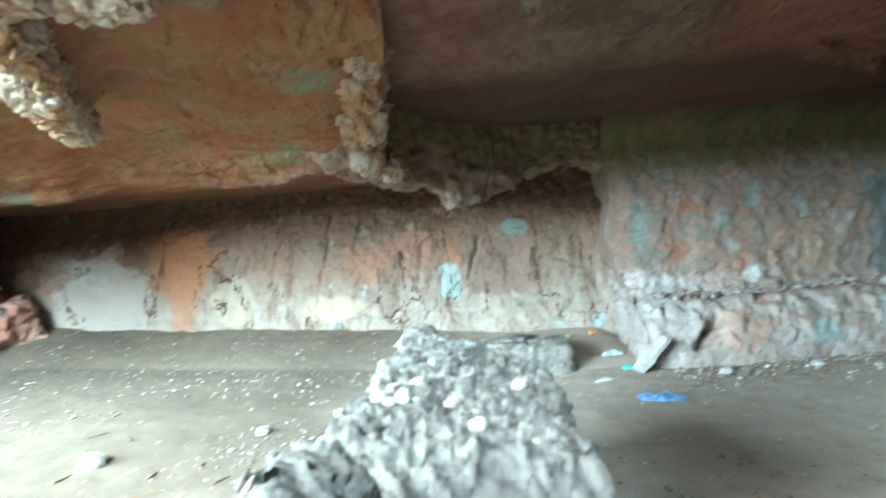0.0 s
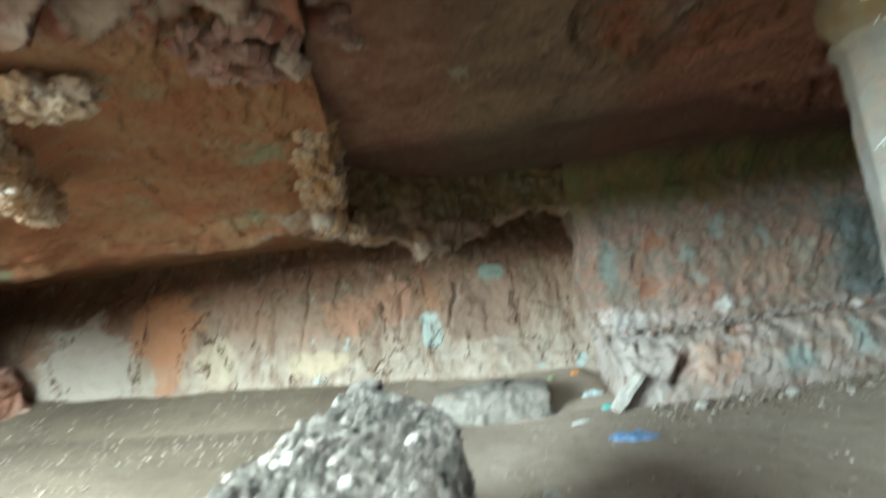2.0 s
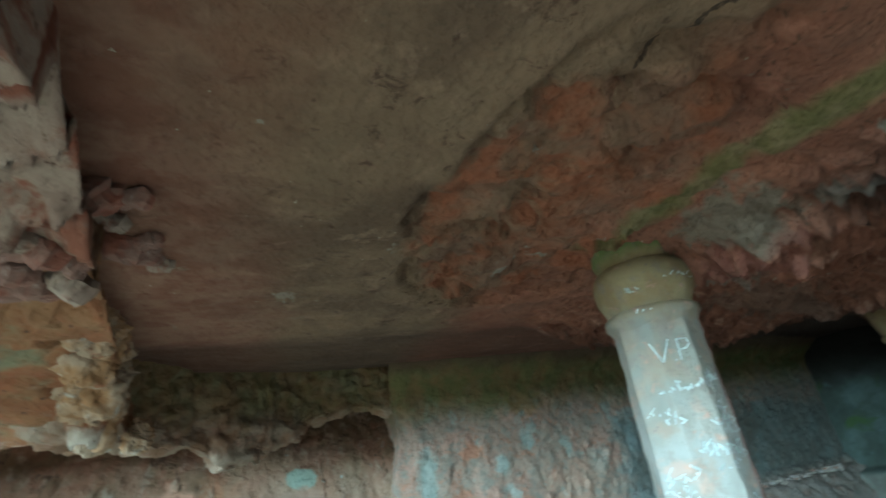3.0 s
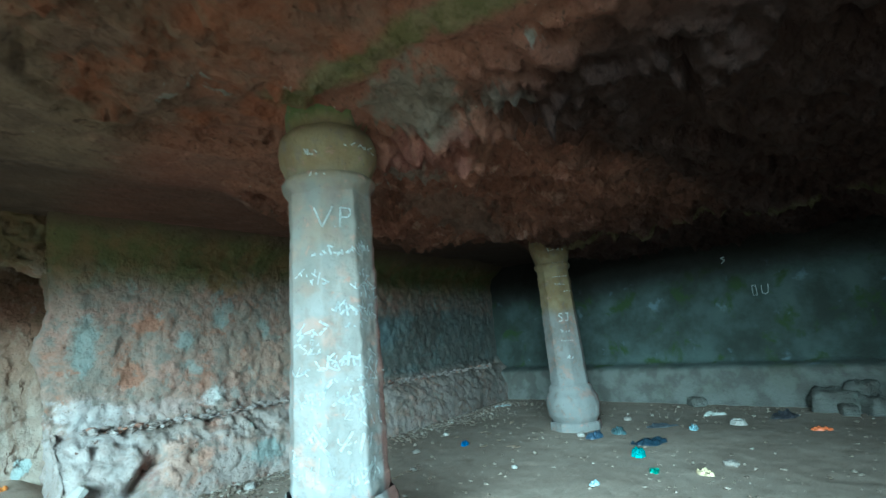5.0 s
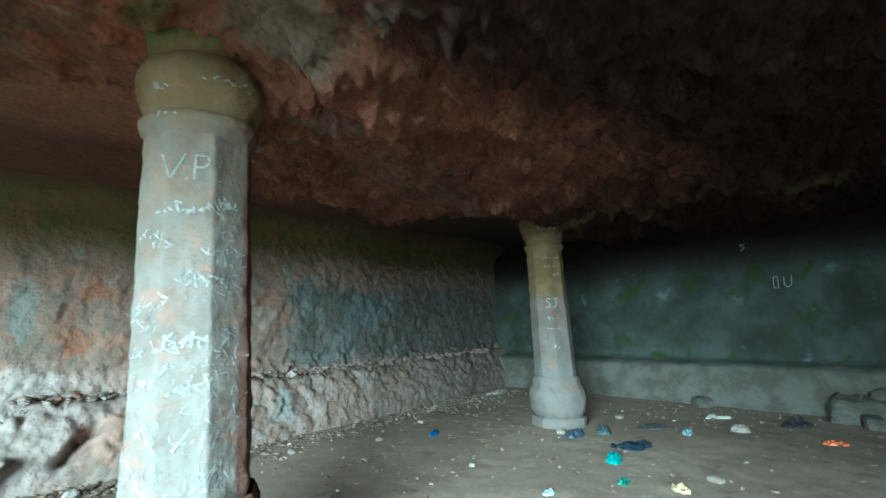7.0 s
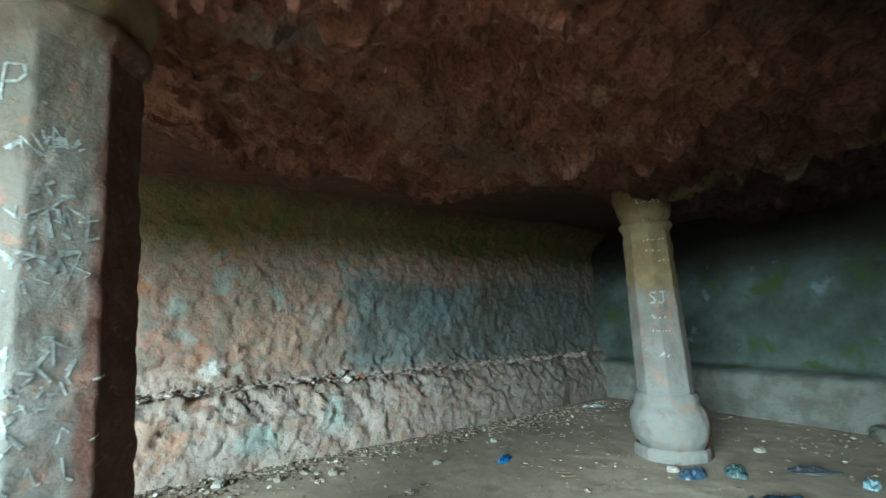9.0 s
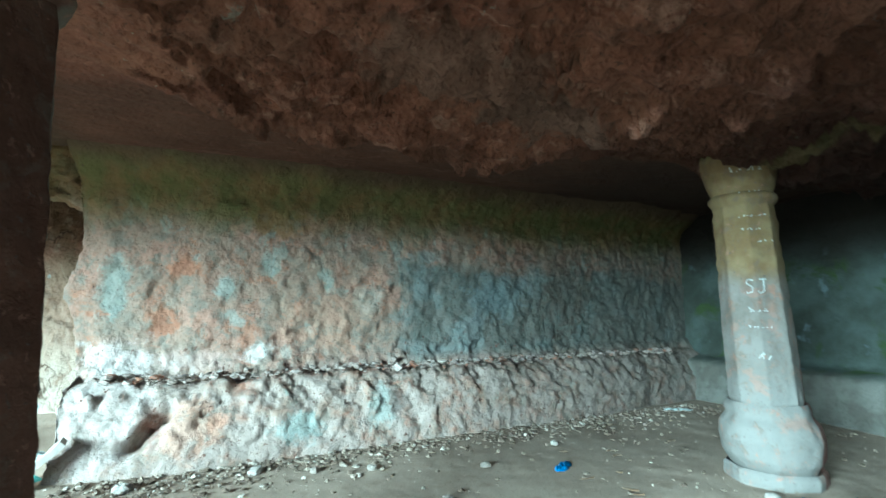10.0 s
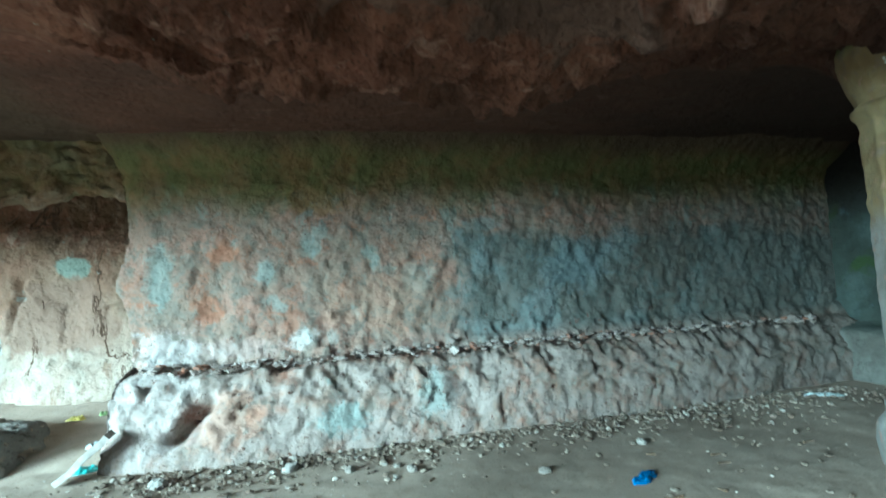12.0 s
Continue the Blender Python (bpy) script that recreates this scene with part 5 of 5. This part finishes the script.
def scatter(name, places, material, label, category, seed):
    """Many small stones joined into one mesh: places rows of (x, y, z, size)."""
    r = np.random.RandomState(seed)
    base = np.array([(1, 0, 0), (-1, 0, 0), (0, 1, 0), (0, -1, 0), (0, 0, 1), (0, 0, -1), (0.6, 0.6, 0.55), (-0.6, 0.5, 0.5), (0.5, -0.6, 0.5), (-0.55, -0.55, 0.6)], float)
    import_faces = [(0, 6, 8), (6, 4, 8), (2, 6, 0), (2, 7, 6), (6, 7, 4), (7, 1, 9), (2, 1, 7), (4, 7, 9), (9, 1, 3), (8, 4, 9), (8, 9, 3), (0, 8, 3), (5, 2, 0), (5, 1, 2), (5, 3, 1), (5, 0, 3)]
    faces = np.array(import_faces)
    n = len(places)
    ang = r.uniform(0, 6.28, n)
    stretch = r.uniform(0.6, 1.25, (n, 1, 3)) * np.array([1, 1, 0.6])
    v = base[None] * (1 + r.uniform(-0.25, 0.25, (n, len(base), 1))) * stretch
    c, s_ = np.cos(ang)[:, None], np.sin(ang)[:, None]
    v = np.stack([v[..., 0] * c - v[..., 1] * s_, v[..., 0] * s_ + v[..., 1] * c, v[..., 2]], -1)
    v = v * places[:, None, 3:4] + places[:, None, :3]
    f = (faces[None] + (np.arange(n) * len(base))[:, None, None]).reshape(-1, 3)
    me = bpy.data.meshes.new(name)
    me.from_pydata(v.reshape(-1, 3).tolist(), [], f.tolist())
    me.materials.append(material)
    ob = new(name, me)
    return tagged(ob, label, category, kind="stuff")


def rubble_material(name, a, b, c):
    n = Nodes(name)
    island = n.node("ShaderNodeNewGeometry").outputs["Random Per Island"]
    col = n.mix(n.ramp(island, 0.3, 0.6), a, b)
    col = n.mix(n.ramp(island, 0.82, 0.9), col, c)
    col = n.mix(n.ramp(n.noise(50, 4), 0.4, 0.7), col, tuple(v * 0.6 for v in a))
    return n.finish(col, 0.92, [(n.noise(80, 4), 0.5, 0.004)])


GRIT = rubble_material("grit", (0.17, 0.13, 0.10), (0.33, 0.28, 0.23), (0.58, 0.54, 0.48))
LEDGE = rubble_material("ledge_rubble", (0.34, 0.29, 0.26), (0.48, 0.43, 0.40), (0.36, 0.17, 0.11))
r = np.random.RandomState(3)


def floor_places(n, x0, x1, y0, y1, small, large, bias=2.5):
    x, y = r.uniform(x0, x1, n), r.uniform(y0, y1, n)
    size = small + (large - small) * r.uniform(0, 1, n) ** bias
    return np.stack([x, y, ground_height(x, y) + 0.2 * size, size], 1)


foot = floor_places(2600, -0.6, 7.2, 0, 1, 0.006, 0.04)
foot[:, 1] = wall_line(foot[:, 0]) - 0.68 - np.abs(r.normal(0, 0.35, len(foot)))
east = floor_places(200, 0, 1, -2, 4, 0.006, 0.04)
east[:, 0] = 7.55 - np.abs(r.normal(0, 0.3, len(east)))
scatter("floor_grit", np.concatenate([floor_places(4200, -9, -3.4, -2.4, 5.0, 0.004, 0.028, 3.8), floor_places(3000, -6.2, -3.1, -2.5, 1.2, 0.004, 0.020, 3.0), floor_places(700, -2.4, -0.4, -1.0, 3.4, 0.004, 0.022, 3.0), floor_places(2200, -2.2, 7.4, -2.2, 3.2, 0.004, 0.03, 3.5), foot, east]), GRIT, "scattered grit and small stones on the floor", "gravel", 7)
n = 900
x = r.uniform(-0.55, 7.4, n)
size = 0.011 + 0.055 * r.uniform(0, 1, n) ** 2.6
ledge_y = wall_line(x) - 0.10 - 0.20 * r.uniform(0, 1, n) ** 1.2
scatter("ledge_rubble", np.stack([x, ledge_y, 0.775 + 0.02 * r.normal(0, 1, n), size], 1), LEDGE, "broken stones strewn along the wall ledge", "rubble", 9)

for k, (x, y, sx, sy, sz, turn) in enumerate([(7.40, -1.55, 0.22, 0.30, 0.17, 10), (7.30, -1.98, 0.20, 0.16, 0.13, 40), (7.52, -1.85, 0.16, 0.20, 0.22, 70), (7.12, -1.70, 0.13, 0.10, 0.08, 20), (7.48, 0.35, 0.10, 0.14, 0.08, 50)]):
    block = part("bench_block", lump("bench_block", (0, 0, 0), (sx, sy, sz), FAR, 1100 + 9 * k, 30, 44, chip=0.16, power=5))
    block.matrix_basis = pose(x, y, sz * 0.85, 3, -4, turn)
    tagged(block, "broken grey block fallen from the rock bench", "rock", "broken bench blocks")

# ---- litter ----


def crumpled(name, size, material, seed):
    """A creased sheet with a ragged outline, folded up from the floor."""
    rr, ph = np.linspace(0.0, 1.0, 18), np.linspace(0, 2 * math.pi, 44, endpoint=False)
    R, P = np.meshgrid(rr, ph, indexing="ij")
    ring = np.stack([np.cos(P), np.sin(P), 0 * P], -1)
    edge = 1 + 0.55 * fbm(ring.reshape(-1, 3) + seed, 0.7, 3, seed).reshape(R.shape)
    flat = np.stack([R * np.cos(P), R * np.sin(P), 0 * R], -1).reshape(-1, 3) + seed * 1.3
    tall = 1 - np.abs(fbm(flat, 0.8, 3, seed + 1))
    ident, joint, tilt = broken(flat, 0.5, seed + 2)
    h = (0.3 + 1.6 * (tall - 0.4) + 2.2 * tilt).reshape(R.shape) * np.sqrt(np.maximum(0, 1 - R ** 5)) + 0.12
    h = np.where(R > 0.995, 0, np.maximum(h, 0.1))
    p = np.stack([R * edge * np.cos(P) * size[0], R * edge * np.sin(P) * size[1], h * size[2] * 0.95], -1)
    me = grid_mesh(name, p, material, wrap=True, flip=True)
    return me


def crumple(name, at, size, turn, colour, label, category, seed, gloss=0.35, chip=0.2):
    mat = plain_material(name + "_plastic", colour, gloss, 0.35, 30, 0.003, 0.5)
    me = crumpled(name, size, mat, seed)
    ob = new(name, me)
    z = surface_z("ground", at[0], at[1]) - 0.004
    ob.matrix_basis = pose(at[0], at[1], z, 0, 0, turn)
    return tagged(ob, label, category)


crumple("plastic_bag", (3.55, 2.2), (0.14, 0.06, 0.025), 30, (0.02, 0.16, 0.42), "crushed blue plastic bag on the earth floor", "bag", 601)
crumple("rag", (-1.09, 2.16), (0.20, 0.10, 0.035), -15, (0.13, 0.23, 0.40), "crumpled faded blue cloth rag on the floor", "rag", 605, 0.9)
crumple("plastic_bag", (-0.93, 3.45), (0.10, 0.07, 0.03), 20, (0.10, 0.42, 0.40), "crushed teal plastic bag beside the leaning slab", "bag", 609)
crumple("plastic_bag", (-1.02, 3.9), (0.13, 0.07, 0.04), 10, (0.45, 0.52, 0.52), "crumpled pale plastic bag beside the recess", "bag", 613)
crumple("wrapper", (-1.38, 2.92), (0.12, 0.04, 0.015), 25, (0.60, 0.60, 0.56), "flattened whitish paper wrapper on the floor", "wrapper", 617, 0.7)
crumple("wrapper", (-1.05, 4.72), (0.07, 0.05, 0.03), 40, (0.75, 0.28, 0.06), "crumpled orange snack wrapper in the recess", "wrapper", 621)
crumple("wrapper", (-1.65, 4.55), (0.09, 0.06, 0.03), 0, (0.62, 0.52, 0.12), "crumpled yellow snack wrapper in the recess", "wrapper", 625)
crumple("wrapper", (-1.40, 4.66), (0.08, 0.05, 0.02), 70, (0.35, 0.48, 0.22), "crumpled greenish snack wrapper in the recess", "wrapper", 627)
crumple("wrapper", (6.60, 3.86), (0.20, 0.06, 0.02), -20, (0.62, 0.72, 0.74), "flat white plastic wrapper near the corner", "wrapper", 629)
crumple("wrapper", (5.95, -1.51), (0.12, 0.05, 0.03), -60, (0.80, 0.20, 0.07), "bright orange wrapper on the dark floor", "wrapper", 633)
crumple("plastic_bag", (4.49, 0.03), (0.22, 0.13, 0.05), -40, (0.02, 0.04, 0.06), "crumpled black plastic bag on the floor", "bag", 637)
crumple("plastic_bag", (3.95, -0.06), (0.11, 0.07, 0.05), 20, (0.02, 0.36, 0.36), "crumpled teal plastic bag on the floor", "bag", 641)
crumple("wrapper", (3.52, -0.88), (0.085, 0.06, 0.03), 70, (0.68, 0.55, 0.34), "crumpled yellow snack packet on the floor", "wrapper", 645)
crumple("wrapper", (2.72, -0.14), (0.07, 0.045, 0.02), 10, (0.45, 0.60, 0.66), "crumpled pale blue wrapper on the floor", "wrapper", 649)
crumple("wrapper", (6.72, -0.09), (0.16, 0.07, 0.03), -50, (0.62, 0.64, 0.58), "flattened whitish wrapper near the bench", "wrapper", 653)
crumple("plastic_bag", (4.60, 0.80), (0.15, 0.10, 0.05), 0, (0.05, 0.09, 0.14), "crumpled dark bag at the foot of the column", "bag", 657)
crumple("plastic_bag", (4.95, 0.62), (0.16, 0.10, 0.05), 30, (0.07, 0.12, 0.13), "crumpled grey-green bag near the column", "bag", 661)
crumple("wrapper", (5.46, -0.20), (0.08, 0.06, 0.04), 0, (0.25, 0.40, 0.46), "crumpled pale blue wrapper near the bench", "wrapper", 665)
crumple("plastic_bag", (5.55, 0.25), (0.20, 0.08, 0.03), -40, (0.06, 0.07, 0.08), "flattened dark plastic bag on the floor", "bag", 669)
crumple("wrapper", (3.40, -0.45), (0.10, 0.06, 0.02), 15, (0.05, 0.30, 0.22), "flattened green wrapper on the floor", "wrapper", 673)
crumple("wrapper", (6.75, -1.0), (0.20, 0.14, 0.05), -40, (0.06, 0.06, 0.07), "dark crumpled wrapper by the bench", "wrapper", 677)
crumple("wrapper", (-4.75, -1.28), (0.035, 0.025, 0.012), 10, (0.75, 0.10, 0.06), "small red wrapper scrap on the pale earth", "wrapper", 681)
crumple("plastic_bag", (-7.9, 0.25), (0.16, 0.10, 0.06), 30, (0.12, 0.55, 0.47), "crumpled mint-green plastic bag by the twigs", "bag", 685)
crumple("plastic_bag", (-7.6, -0.35), (0.17, 0.12, 0.10), 0, (0.70, 0.72, 0.68), "white plastic bag lying by the twigs", "bag", 689)


def leaning_slab():
    bm = bmesh.new()
    bmesh.ops.create_cube(bm, size=1.0)
    bmesh.ops.scale(bm, vec=(0.50, 0.22, 0.05), verts=bm.verts)
    bmesh.ops.subdivide_edges(bm, edges=bm.edges[:], cuts=5, use_grid_fill=True)
    for v in bm.verts:
        v.co.y *= 1 - 0.35 * (v.co.x + 0.32)
        v.co += Vector((noise.noise(v.co * 6), noise.noise(v.co * 6 + Vector((3, 1, 2))), noise.noise(v.co * 7 + Vector((9, 4, 2))))) * 0.020
    ob = part("stone_slab", bm, PALE)
    along = Vector((0.47, 0.08, 0.44)).normalized()
    across = Vector((-0.17, 0.985, 0.0)).normalized()
    up = along.cross(across)
    ob.matrix_basis = Matrix.Translation((-0.77, 3.20, 0.20)) @ Matrix((along, across, up)).transposed().to_4x4()
    return tagged(ob, "flat pale stone slab leaning on the wall foot", "slab")


leaning_slab()


def twigs():
    """Dry stalks and green blades heaped by the mouth."""
    bm = bmesh.new()
    g = random.Random(11)
    for k in range(260):
        x, y = g.gauss(-8.1, 0.5), g.gauss(-0.15, 0.55)
        z = float(ground_height(np.array([x]), np.array([y]))[0]) + g.uniform(0.01, 0.10)
        a, ln, lift = g.uniform(0, 6.28), g.uniform(0.15, 0.55), g.uniform(-0.1, 0.35)
        d = Vector((math.cos(a), math.sin(a), lift)) * ln
        side = Vector((-math.sin(a), math.cos(a), 0)) * g.uniform(0.003, 0.008)
        up = Vector((0, 0, side.length))
        o = Vector((x, y, z))
        ring = [[bm.verts.new(o + d * f + Vector((0, 0, 0.06 * math.sin(f * 3) * lift)) + e * (1 - 0.6 * f)) for e in (side, up, -side)] for f in (0, 0.5, 1)]
        for p, q in zip(ring, ring[1:]):
            for i in range(3):
                bm.faces.new((p[i], p[(i + 1) % 3], q[(i + 1) % 3], q[i]))
    me = bpy.data.meshes.new("dry_twigs")
    bm.to_mesh(me)
    bm.free()
    me.materials.append(rubble_material("straw_and_leaf", (0.30, 0.25, 0.14), (0.10, 0.22, 0.08), (0.14, 0.30, 0.12)))
    tagged(new("dry_twigs", me), "heap of dry stalks and green blades", "twigs", kind="stuff")


twigs()


def stick(at, turn, length, seed):
    """A dry broken stick, slightly bent and tapered."""
    g = random.Random(seed)
    bm = bmesh.new()
    bend = g.uniform(-0.12, 0.12)
    rings = []
    for k in range(7):
        f = k / 6
        r = 0.007 * (1.1 - 0.6 * f) * g.uniform(0.85, 1.15)
        rings.append([bm.verts.new(((f - 0.5) * length, bend * length * math.sin(math.pi * f) + r * math.cos(a), r + r * math.sin(a))) for a in (0, 1.05, 2.09, 3.14, 4.19, 5.24)])
    for p, q in zip(rings, rings[1:]):
        for i in range(6):
            bm.faces.new((p[i], p[(i + 1) % 6], q[(i + 1) % 6], q[i]))
    bm.faces.new(rings[0][::-1])
    bm.faces.new(rings[-1])
    ob = part("stick", bm, STICK)
    ob.matrix_basis = pose(*at, surface_z("ground", *at) - 0.001, 0, 0, turn)
    return tagged(ob, "short dry brown stick lying on the earth", "stick", "sticks on the floor")


STICK = plain_material("dry_brown_wood", (0.16, 0.10, 0.06), 0.85, 0.4, 40, 0.002)
litter = random.Random(41)
for k in range(26):
    stick((litter.uniform(-6.4, -3.5), litter.uniform(-1.6, 1.4)), litter.uniform(0, 180), litter.uniform(0.06, 0.22), 1200 + k)
for k in range(14):
    stick((litter.uniform(1.2, 5.5), litter.uniform(0.8, 3.0)), litter.uniform(0, 180), litter.uniform(0.05, 0.14), 1240 + k)
